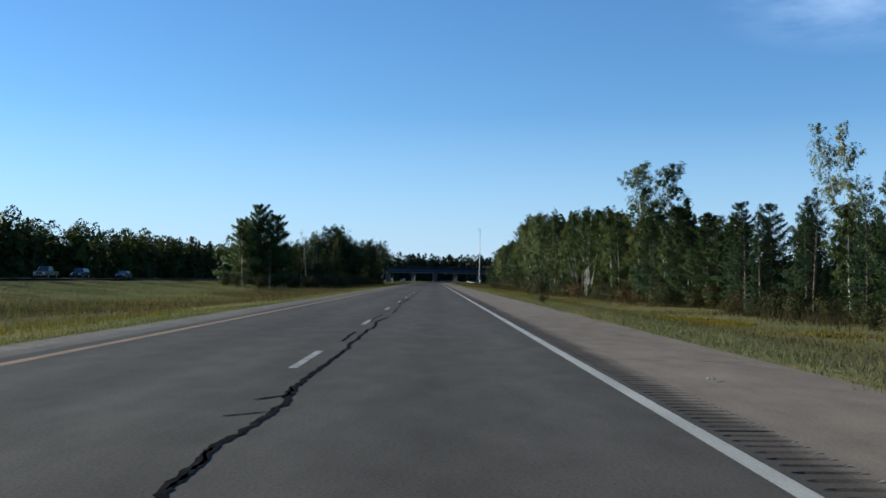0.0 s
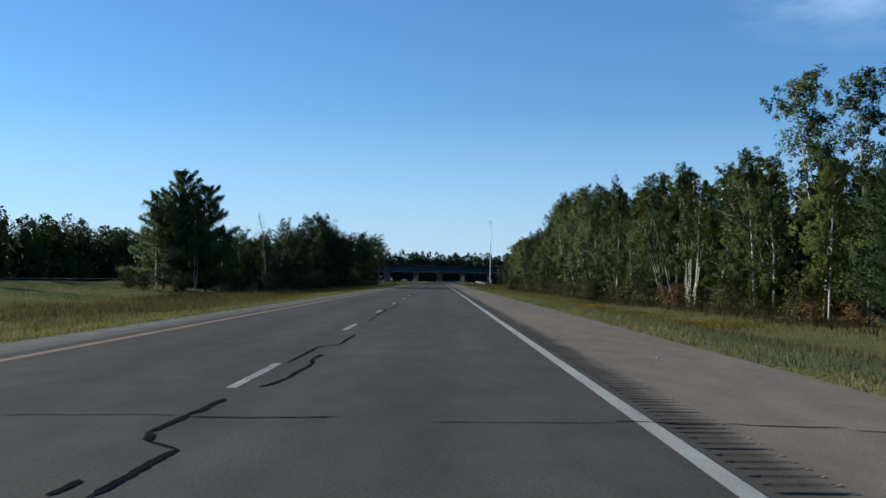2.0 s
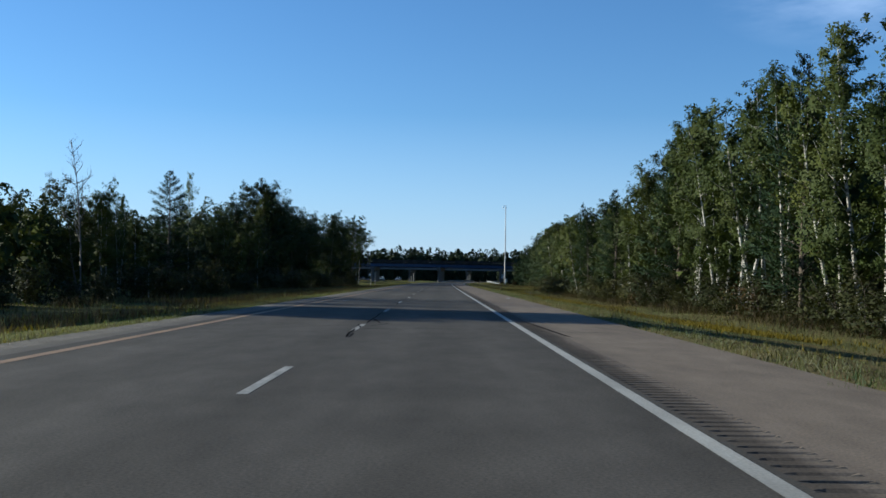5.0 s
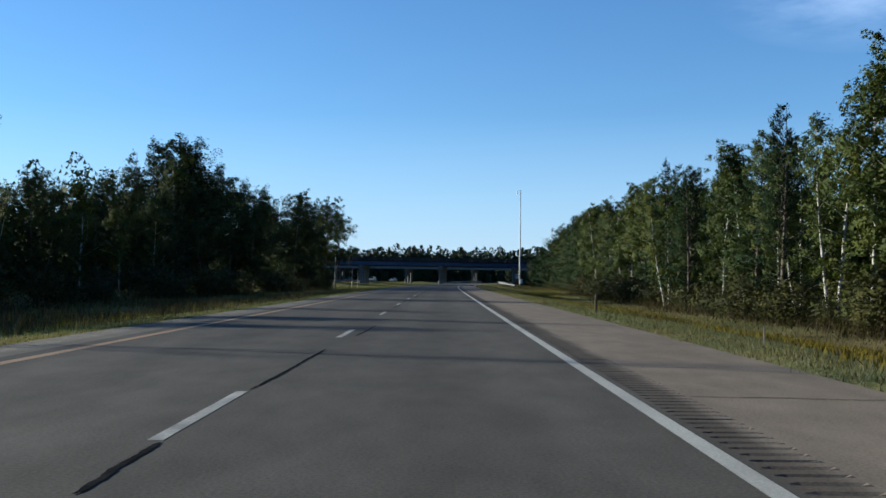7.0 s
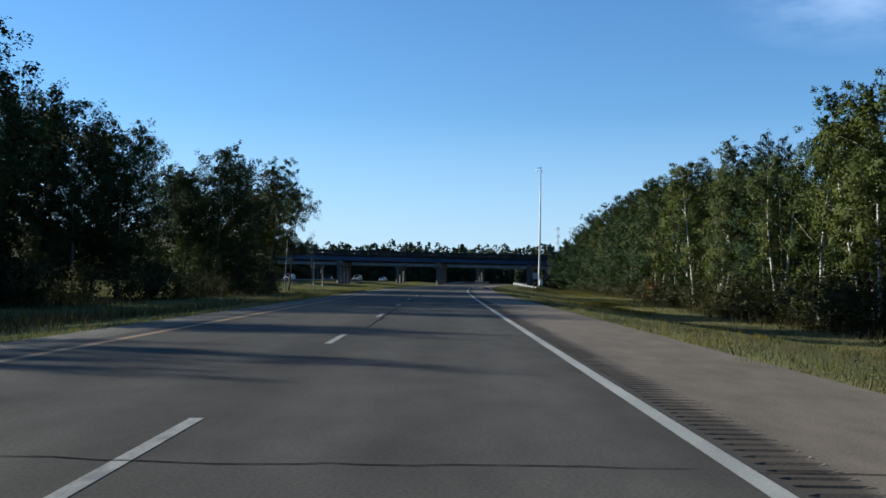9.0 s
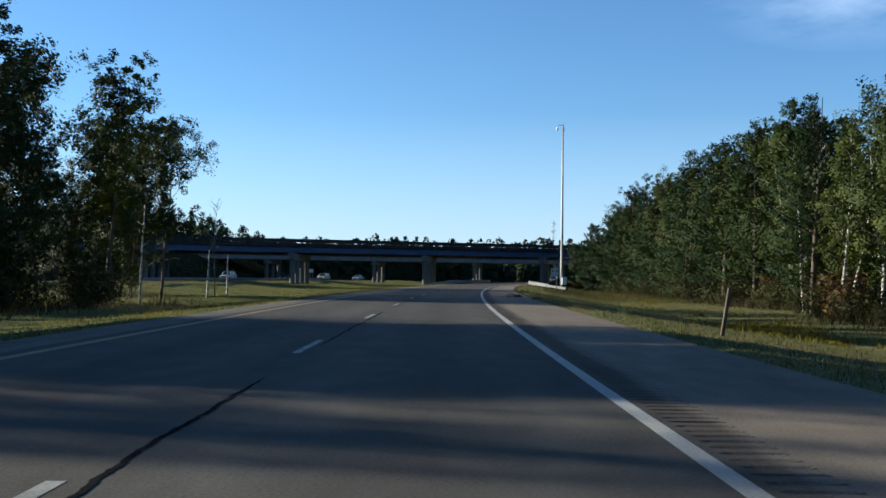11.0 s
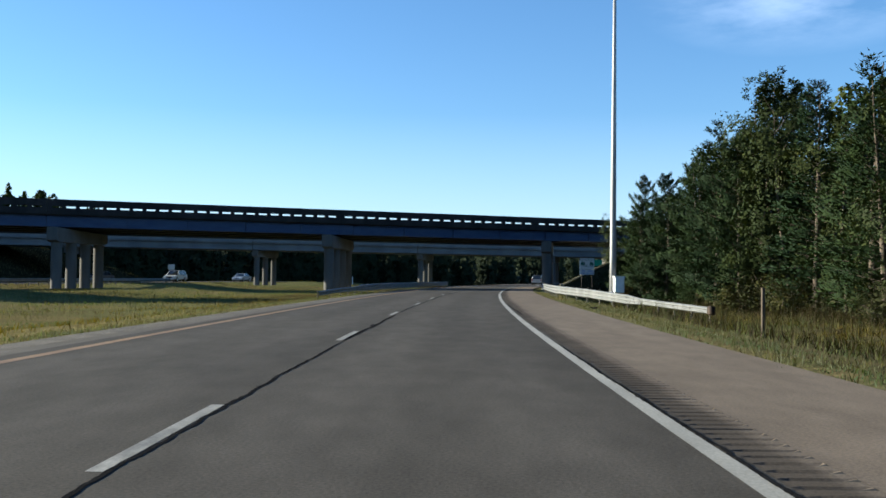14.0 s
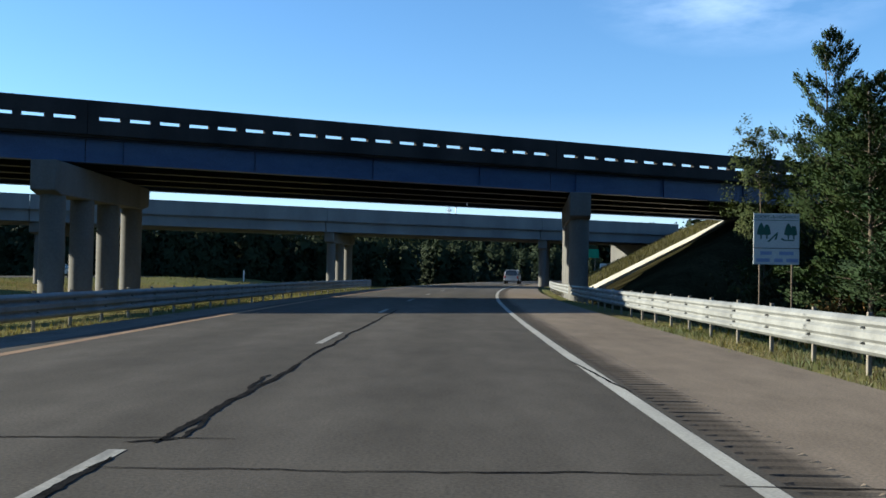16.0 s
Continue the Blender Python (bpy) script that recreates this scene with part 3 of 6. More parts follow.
for k, (y, u0, u1, w) in enumerate(((14.3, 2.5, 3.2, 0.03), (14.1, 3.5, 4.2, 0.04), (59.6, 2.7, 4.0, 0.035), (56.6, 2.9, 4.5, 0.035), (69.65, 1.6, 2.45, 0.05), (69.55, 2.45, 3.3, 0.045), (69.25, 3.3, 4.5, 0.05), (86.8, 2.45, 4.4, 0.02), (103.4, 2.5, 4.4, 0.03), (105.0, 2.8, 4.2, 0.025), (176.0, 1.6, 4.4, 0.04), (226.0, 2.45, 4.5, 0.03), (229.3, 2.45, 3.6, 0.02),
                                    (392.6, 1.6, 4.0, 0.025), (459.7, 2.45, 4.4, 0.025), (455.8, 2.45, 4.4, 0.025), (490.2, 2.45, 4.4, 0.03), (499.3, 1.6, 4.4, 0.035), (130.0, 2.45, 4.4, 0.03), (160.0, 2.45, 4.0, 0.03), (284.0, 1.9, 4.4, 0.03), (340.0, 1.9, 4.2, 0.025))):
    seal((y, u0), (y - 0.15, u1), w, 0.1, k + 121)
for k, (y0, u0, y1, u1, w) in enumerate(((507.0, 1.74, 503.6, 1.92, 0.05), (180.5, 2.2, 174.0, 2.5, 0.09), (52.0, 2.2, 47.0, 2.4, 0.07), (436.0, 1.93, 450.0, 1.91, 0.05), (463.0, 2.05, 476.0, 1.98, 0.05), (205.0, 2.15, 212.0, 2.05, 0.05))):
    seal((y0, u0), (y1, u1), w, 0.025, k + 151)

# ---- bridges ----
BD = Vector((0.945, 0.326, 0)).normalized()         # along the crossing road
BN = Vector((-BD.y, BD.x, 0))                       # away from the camera


def bridge_frame(x, y):
    return Matrix(((BD.x, BN.x, 0, x), (BD.y, BN.y, 0, y), (0, 0, 1, 0), (0, 0, 0, 1)))


def bent(m, s, lean, ncol, front, depth, cap_top, cap_h, col, mat, label, drop=0.0):
    """A pier: a row of columns under a cap beam; s metres along the bridge."""
    base = m @ Vector((s, 0, 0))
    ang = math.atan2(-lean[0], lean[1])
    ob = thing("bridge_pier", Matrix.Translation((base.x, base.y, -0.3)) @ Matrix.Rotation(ang, 4, "Z"), label, "bridge pier", "piers under the bridges")
    w = col * 1.08
    bm = bmesh.new()
    z0, z1 = cap_top - cap_h + 0.3, cap_top + 0.3
    a, b = front - 0.9, depth + 0.85
    pts = ((a, z0 + cap_h * 0.12), (a + 0.5, z0), (b - 0.7, z0), (b, z0 + cap_h * 0.12), (b, z1 - drop), (a, z1))
    a = [bm.verts.new((-w / 2, p, q)) for p, q in pts]
    b = [bm.verts.new((w / 2, p, q)) for p, q in pts]
    bm.faces.new(a)
    bm.faces.new(b[::-1])
    for k in range(len(pts)):
        bm.faces.new((a[k], b[k], b[(k + 1) % len(pts)], a[(k + 1) % len(pts)]))
    bmesh.ops.recalc_face_normals(bm, faces=bm.faces[:])
    bmesh.ops.bevel(bm, geom=bm.edges[:], offset=0.04, segments=1, affect="EDGES")
    part("pier_cap", bm, mat, ob)
    for k in range(ncol):
        y = front + (depth - front) * k / (ncol - 1)
        bm = bmesh.new()
        tube(bm, [(0, 0, z) for z in (0, 0.04, z0 + 0.1, z0 + 0.15)], [col / 2] * 4, 24)
        part("column", bm, mat, ob, at=Matrix.Translation((0, y, 0)))
    return ob


def parapet(bm, s0, s1, y, z0, z1, thick, pitch, open_w, open_lo, open_hi, margin=0.44):
    """A wall with a row of slots, made of the pieces round them; solid at both ends."""
    box(bm, s0, s1, y, y + thick, z0, open_lo)
    box(bm, s0, s1, y, y + thick, open_hi, z1)
    n = max(1, round((s1 - s0 - 2 * margin + pitch - open_w) / pitch))
    gap = (s1 - s0 - 2 * margin - n * open_w) / max(1, n - 1)
    ends = [s0] + [s0 + margin + k * (open_w + gap) + e for k in range(n) for e in (0, open_w)] + [s1]
    for a, b in zip(ends[::2], ends[1::2]):
        box(bm, a, b, y + 0.02, y + thick - 0.02, open_lo, open_hi)


def near_bridge():
    m = bridge_frame(0.6, 536.5)
    ob = thing("bridge", m, "steel girder overpass with blue fascia and slotted parapet", "bridge")
    s_lo, s_hi = -84.0, 46.5
    joints = [-84.0, -54.0, -28.0, -0.1, 22.3, 46.5]
    width = 10.2
    fall = Matrix(((1, 0, 0, 0), (0, 1, 0, 0), (0, -0.038, 1, 0), (0, 0, 0, 1)))     # the deck tilts down towards its far edge
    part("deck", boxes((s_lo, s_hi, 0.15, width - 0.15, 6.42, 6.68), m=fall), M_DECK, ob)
    for a, b in zip(joints, joints[1:]):
        for y, z1 in ((0.0, 7.89), (width - 0.32, 7.12)):
            bm = bmesh.new()
            if y:
                box(bm, a + 0.012, b - 0.012, y, y + 0.32, 6.3, z1, fall)
            else:
                parapet(bm, a + 0.012, b - 0.012, y, 6.5, z1, 0.32, 1.215, 0.84, 7.09, 7.26)
            part("parapet", bm, M_DECK, ob, "" if y else "concrete parapet with open slots, coloured dark for its shaded side")
        for k in range(5):
            y = 0.55 + k * (width - 1.1) / 4
            bm = bmesh.new()
            box(bm, a + 0.015, b - 0.015, y - 0.02, y + 0.02, 5.45, 6.4, fall)
            box(bm, a + 0.015, b - 0.015, y - 0.2, y + 0.2, 5.4, 5.45, fall)
            box(bm, a + 0.015, b - 0.015, y - 0.16, y + 0.16, 6.39, 6.42, fall)
            s = a + 1.5
            while s < b - 0.5:
                box(bm, s - 0.008, s + 0.008, y - 0.13, y + 0.13, 5.45, 6.39, fall)
                s += 5.6
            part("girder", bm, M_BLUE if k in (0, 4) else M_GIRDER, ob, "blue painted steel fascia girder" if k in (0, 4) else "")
        s = a + 3
        while s < b - 2:
            bm = bmesh.new()
            box(bm, s - 0.06, s + 0.06, 0.6, width - 0.6, 5.85, 6.1, fall)
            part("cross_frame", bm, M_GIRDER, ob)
            s += 6.5
    for s in (-53.0, -27.0, -1.25, 23.7):
        bent(m, s, (0.2, 0.98), 4, -0.2, 8.0, 5.28, 1.35, 0.98, M_CONC, "weathered concrete pier with four columns under the near overpass", 0.3)
    bm = boxes((44.4, 45.6, -0.4, width + 0.4, 3.0, 5.35), (45.2, 45.6, -0.2, width + 0.2, 5.35, 6.3), bevel=0.05)
    part("abutment", bm, M_CONC, ob, "concrete abutment")
    bm = boxes((-83.4, -82.0, -0.4, width + 0.4, 2.5, 5.35), bevel=0.05)
    part("abutment", bm, M_CONC, ob, "concrete abutment")


def far_bridge():
    m = bridge_frame(-13.4, 580.2)
    ob = thing("bridge", m, "pale concrete overpass standing behind the near bridge", "bridge")
    joints = [-40.0, -25.5, 0.0, 25.6, 48.9, 66.5]
    width = 10.2
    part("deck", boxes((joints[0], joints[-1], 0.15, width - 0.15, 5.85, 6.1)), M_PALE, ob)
    for a, b in zip(joints, joints[1:]):
        for y in (0.0, width - 0.3):
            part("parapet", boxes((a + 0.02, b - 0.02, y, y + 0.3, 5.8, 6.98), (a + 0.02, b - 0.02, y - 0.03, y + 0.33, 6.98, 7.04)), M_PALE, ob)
        for k in range(5):
            y = 0.5 + k * (width - 1.0) / 4
            bm = boxes((a + 0.05, b - 0.05, y - 0.09, y + 0.09, 5.0, 5.85), (a + 0.05, b - 0.05, y - 0.28, y + 0.28, 4.82, 5.02), (a + 0.05, b - 0.05, y - 0.3, y + 0.3, 5.72, 5.85))
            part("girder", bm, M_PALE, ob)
    for s in (-25.5, 0.0, 25.6, 48.9):
        bent(m, s, (0.27, 0.96), 3, 1.6, 8.3, 4.76, 0.95, 0.82, M_CONC, "concrete pier with three columns under the far overpass")
    part("abutment", boxes((65.0, 66.5, -0.4, width + 0.4, 2.0, 5.8), bevel=0.05), M_CONC, ob)
    part("abutment", boxes((-40.0, -38.6, -0.4, width + 0.4, 3.6, 5.8), bevel=0.05), M_CONC, ob)
    for s, y in ((9.5, 0.15), (39.0, 0.15)):
        bm = bmesh.new()
        tube(bm, ((s, y, 6.98), (s, y, 7.75)), (0.05, 0.04), 8)
        box(bm, s - 0.09, s + 0.09, y - 0.06, y + 0.06, 7.6, 7.95)
        part("deck_marker", bm, M_CABINET, ob)


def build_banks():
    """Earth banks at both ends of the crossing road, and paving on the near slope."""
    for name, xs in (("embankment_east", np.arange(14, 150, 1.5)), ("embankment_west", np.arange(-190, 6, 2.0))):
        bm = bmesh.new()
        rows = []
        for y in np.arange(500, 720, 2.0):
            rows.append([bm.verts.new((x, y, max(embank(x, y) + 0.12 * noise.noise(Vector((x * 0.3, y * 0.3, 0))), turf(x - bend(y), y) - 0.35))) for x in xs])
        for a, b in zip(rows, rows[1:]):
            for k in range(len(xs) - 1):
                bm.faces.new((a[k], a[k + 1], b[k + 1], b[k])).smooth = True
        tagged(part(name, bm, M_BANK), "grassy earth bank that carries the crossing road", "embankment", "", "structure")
    bm = bmesh.new()
    m = bridge_frame(0.6, 536.5)
    made = {}
    across = [-8.0 + 0.5 * k for k in range(40)]
    for i, z in enumerate(np.arange(0.0, 5.5, 0.25)):
        for j, b in enumerate(across):
            # the paving ends at the ridge above the front slope
            if (b + 9.0) / 2.0 < z - 0.05 or not 6.4 < b < 11.4:
                continue
            p = m @ Vector((20, b, 0))
            for _ in range(6):
                p = m @ Vector((20, b, 0)) + BD * ((7.2 + 2.05 * z) - (p.x - bend(p.y))) / BD.x + BD * ((p - m @ Vector((20, b, 0))).dot(BD))
            made[i, j] = bm.verts.new((p.x, p.y, z + 0.16))
    for i, j in list(made):
        q = [made.get(k) for k in ((i, j), (i + 1, j), (i + 1, j + 1), (i, j + 1))]
        if all(q):
            bm.faces.new(q)
    for v in [v for v in bm.verts if not v.link_faces]:
        bm.verts.remove(v)
    g = bmesh.ops.extrude_face_region(bm, geom=bm.faces[:])
    bmesh.ops.translate(bm, vec=(0, 0, -0.3), verts=[v for v in g["geom"] if isinstance(v, bmesh.types.BMVert)])
    bmesh.ops.recalc_face_normals(bm, faces=bm.faces[:])
    tagged(part("slope_paving", bm, M_PAVE), "pale concrete paving on the bank below the near overpass", "slope paving", "", "structure")


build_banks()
near_bridge()
far_bridge()


# ---- guardrails ----
WAVE = ((0.0, 0.155), (0.03, 0.14), (0.075, 0.1), (0.075, 0.06), (0.02, 0.015), (0.02, -0.015), (0.075, -0.06), (0.075, -0.1), (0.03, -0.14), (0.0, -0.155))
THRIE = ((0.0, 0.25), (0.03, 0.235), (0.075, 0.195), (0.075, 0.155), (0.02, 0.11), (0.02, 0.085), (0.075, 0.04), (0.075, -0.04), (0.02, -0.085), (0.02, -0.11), (0.075, -0.155), (0.075, -0.195), (0.03, -0.235), (0.0, -0.25))


def guardrail(path, face, label, deep_from=None, end_piece=True):
    """Beam on posts: two waves, and three waves past the post deep_from. path: rail middle points; face: +1 when the waves face right of the path."""
    pts = [Vector(path[0])]
    for a, b in zip(path, path[1:]):
        a, b = Vector(a), Vector(b)
        n = max(1, round((b - a).length / 1.905))
        pts += [a.lerp(b, (k + 1) / n) for k in range(n)]
    ob = thing("guardrail", Matrix.Translation((pts[0].x, pts[0].y, 0)), label, "guardrail")
    off = pts[0].copy()
    off.z = 0
    pts = [p - off for p in pts]
    if deep_from is None:
        deep_from = len(pts)
    step = 2
    for i in range(0, len(pts) - 1, step):
        shape = WAVE if i + step <= deep_from else THRIE
        seg = pts[i:i + step + 1]
        bm = bmesh.new()
        last = seg[-1] + (seg[-1] - seg[-2]).normalized() * 0.16 + Vector((0, 0, 0.004))
        sweep(bm, [*seg[:-1], last], [(face * s, u) for s, u in shape] + [(face * (s - 0.006), u) for s, u in shape[::-1]], True)
        if shape is THRIE and i - step < deep_from:
            # the tapered piece: its first ring narrows to two waves
            bm.verts.ensure_lookup_table()
            for v in bm.verts[:2 * len(THRIE)]:
                v.co.z = seg[0].z + (v.co.z - seg[0].z) * 0.62
        part("rail_beam", bm, M_ZINC, ob)
    for i, p in enumerate(pts):
        a, b = pts[max(i - 1, 0)], pts[min(i + 1, len(pts) - 1)]
        d = (b - a).normalized()
        m = Matrix.Translation(p) @ Matrix.Rotation(math.atan2(d.y, d.x), 4, "Z")
        y0, y1 = (0.012, 0.075) if face > 0 else (-0.075, -0.012)
        g = ground_z(p.x + off.x, p.y + off.y) - 0.4
        deep = i > deep_from
        part("rail_post", boxes((-0.026, 0.026, y0, y1, g - p.z, 0.3 if deep else 0.2), bevel=0.008), M_POST, ob, at=m)
        for z in (0.1, -0.1) if deep else (0.0,):
            bm = bmesh.new()
            tube(bm, ((0, -face * 0.085, z), (0, -face * 0.02, z)), (0.022, 0.016), 6)
            part("rail_bolt", bm, M_ZINC, ob, at=m)
    if end_piece:
        p, q = pts[0], pts[1]
        d = (q - p).normalized()
        m = Matrix.Translation(p) @ Matrix.Rotation(math.atan2(d.y, d.x), 4, "Z")
        part("end_terminal", boxes((-0.34, 0.02, -0.14, 0.14, -0.2, 0.2), bevel=0.06), M_RUSTY, ob, "rust-brown end terminal with dark stripes", at=m)
        for k in range(3):
            part("stripe", boxes((-0.347, -0.338, -0.11 + 0.075 * k, -0.075 + 0.075 * k, -0.17, 0.17)), M_RUBBER, ob, at=m)
    return ob


RAIL_R = [(18.8, 477.2, -0.24), (17.6, 484.0, -0.02), (16.4, 492.0, 0.28)] + [tuple(on_road(5.55, y, 0.4)) for y in (499, 507, 515, 523, 531, 539, 547, 556, 566, 580, 600)]
guardrail(RAIL_R, -1, "long galvanised guardrail on steel posts leading to the bridge pier", 4)
RAIL_L = [tuple(on_road(u, y, z)) for u, y, z in ((-9.4, 495.0, 0.02), (-8.6, 499.0, 0.2), (-8.0, 504.5, 0.3))] + [tuple(on_road(-7.6, y, 0.34)) for y in (511, 520, 530, 540, 550, 558, 566)]
guardrail(RAIL_L, 1, "galvanised guardrail along the median beside the piers", 4, False)
RAIL_F = [tuple(on_road(-47.6 + far_shift(y), y, 0.45 + left_rise(y))) for y in (470, 485, 500, 515, 530, 545, 560)]
guardrail(RAIL_F, 1, "galvanised guardrail beside the opposite carriageway")

# ---- trees ----
def leaf_mesh(name, pos, size, rng, mat, axis=None, aspect=0.8, out=None, soft=0.9, face=1.0):
    """Many small pointed leaves in one mesh: middles, sizes and, if given, the way each one points."""
    n = len(pos)
    d = rng.normal(size=(n, 3)) if axis is None else axis + rng.normal(scale=0.45, size=(n, 3))
    d /= np.linalg.norm(d, axis=1)[:, None] + 1e-9
    e = rng.normal(size=(n, 3))
    if out is not None and face:
        # the blade of a leaf turns mostly outwards from its clump
        f = out / (np.linalg.norm(out, axis=1)[:, None] + 1e-9) * face + rng.normal(scale=0.5, size=(n, 3))
        f /= np.linalg.norm(f, axis=1)[:, None] + 1e-9
        if axis is None:
            d -= (d * f).sum(1)[:, None] * f
            d /= np.linalg.norm(d, axis=1)[:, None] + 1e-9
        e = np.cross(f, d)
    e -= (e * d).sum(1)[:, None] * d
    e /= np.linalg.norm(e, axis=1)[:, None] + 1e-9
    s = np.asarray(size)[:, None]
    v = np.empty((n, 3, 3))
    v[:, 0], v[:, 1], v[:, 2] = pos - d * s * 0.5 + e * s * aspect * 0.5, pos - d * s * 0.5 - e * s * aspect * 0.5, pos + d * s * 0.5
    if out is not None:
        # leaves on the outside of a clump face outwards, so the whole takes the light as one rounded mass
        out = out / (np.linalg.norm(out, axis=1)[:, None] + 1e-9)
        g = np.cross(v[:, 1] - v[:, 0], v[:, 2] - v[:, 0])
        g /= np.linalg.norm(g, axis=1)[:, None] + 1e-9
        back = (g * out).sum(1) < 0
        v[back, 0], v[back, 1] = v[back, 1].copy(), v[back, 0].copy()
        g[back] *= -1
        nrm = out * soft + g * 0.22
        nrm /= np.linalg.norm(nrm, axis=1)[:, None] + 1e-9
    me = bpy.data.meshes.new(name)
    me.vertices.add(n * 3)
    me.vertices.foreach_set("co", v.ravel())
    me.loops.add(n * 3)
    me.loops.foreach_set("vertex_index", np.arange(n * 3))
    me.polygons.add(n)
    me.polygons.foreach_set("loop_start", np.arange(n) * 3)
    me.update(calc_edges=True)
    if out is not None:
        me.polygons.foreach_set("use_smooth", np.ones(n, bool))
        me.normals_split_custom_set_from_vertices(np.repeat(nrm, 3, axis=0))
    for m in mat if isinstance(mat, (list, tuple)) else [mat]:
        me.materials.append(m)
    return me


def curve_pts(rng, start, way, length, n, droop=0.0, wobble=0.08):
    p, d = np.array(start, float), np.array(way, float)
    d /= np.linalg.norm(d)
    out = [p.copy()]
    for _ in range(n):
        d = d + rng.normal(scale=wobble, size=3) + np.array((0, 0, -droop / n))
        d /= np.linalg.norm(d)
        p = p + d * length / n
        out.append(p.copy())
    return out


def broadleaf(rng, h, spread, crown_from, leaves, leaf, mats, bark, lean=0.0, stems=1, loose=1.0):
    """Trunk, limbs and a ragged crown of leaf clusters. Returns the trunk's bmesh and the crown's mesh."""
    bm = bmesh.new()
    tips = []
    for s in range(stems):
        way = (lean + rng.normal(scale=0.05) + (s - (stems - 1) / 2) * 0.13, rng.normal(scale=0.06), 1)
        pts = curve_pts(rng, (s * 0.35 - (stems - 1) * 0.17, 0, -0.5), way, h * (0.93 - 0.06 * s), 9, 0, 0.035)
        r0 = 0.0085 * h + 0.015
        tube(bm, [tuple(p) for p in pts], [max(0.018, r0 * (1 - 0.93 * k / 9)) for k in range(10)], 7 if h > 5 else 4)
        for k in range(int(15 / stems) + 3):
            f = crown_from + (1 - crown_from) * (k + rng.random()) / (15 / stems + 3)
            i = min(8, int(f * 9))
            base = pts[i] + (pts[i + 1] - pts[i]) * (f * 9 - i)
            a = rng.random() * 2 * math.pi
            reach = spread * (0.45 + 0.65 * math.sin(math.pi * min(1, (f - crown_from) / (1 - crown_from) * 0.75 + 0.2))) * (0.7 + 0.5 * rng.random())
            limb = curve_pts(rng, base, (math.cos(a), math.sin(a), 0.55 + 0.8 * f), reach, 4, 0.15, 0.16)
            tube(bm, [tuple(p) for p in limb[::2]], [max(0.01, r0 * 0.34 * (1 - f * 0.5) * (1 - 0.85 * q / 4)) for q in (0, 2, 4)], 3, False)
            tips += [(limb[2], reach * 0.3), (limb[3], reach * 0.34), (limb[4], reach * 0.34)]
        # leafy shoots close round the stem
        for f in np.linspace(crown_from + 0.04, 0.9, 7):
            i = min(8, int(f * 9))
            tips += [(pts[i] + (pts[i + 1] - pts[i]) * (f * 9 - i) + rng.normal(scale=spread * 0.1, size=3), spread * 0.3)] * 2
        tips.append((pts[-1], spread * 0.26))
        tips.append((pts[-2], spread * 0.34))
    c = np.array([t[0] for t in tips])
    r = np.array([t[1] for t in tips])
    # finer clusters round each tip
    pick = rng.integers(len(c), size=len(c) * 4)
    sub = c[pick] + rng.normal(size=(len(pick), 3)) * r[pick][:, None] * (0.62, 0.62, 0.5)
    subr = r[pick] * rng.uniform(0.28, 0.6, len(pick)) * loose
    q = rng.integers(len(sub), size=leaves)
    pos = sub[q] + np.clip(rng.normal(size=(leaves, 3)), -1.6, 1.6) * subr[q][:, None] * 0.55
    mid = np.array((0.0, 0.0, h * (0.35 + 0.4 * crown_from)))
    far = (pos - mid) / np.array((spread, spread, h * 0.4))
    near = (pos - c[pick][q]) / (r[pick][q][:, None] + 0.05)
    me = leaf_mesh("crown", pos, leaf * rng.uniform(0.6, 1.35, leaves), rng, mats, out=far * 0.8 + near * 0.55 + np.array((0, 0, 0.15)))
    return bm, me


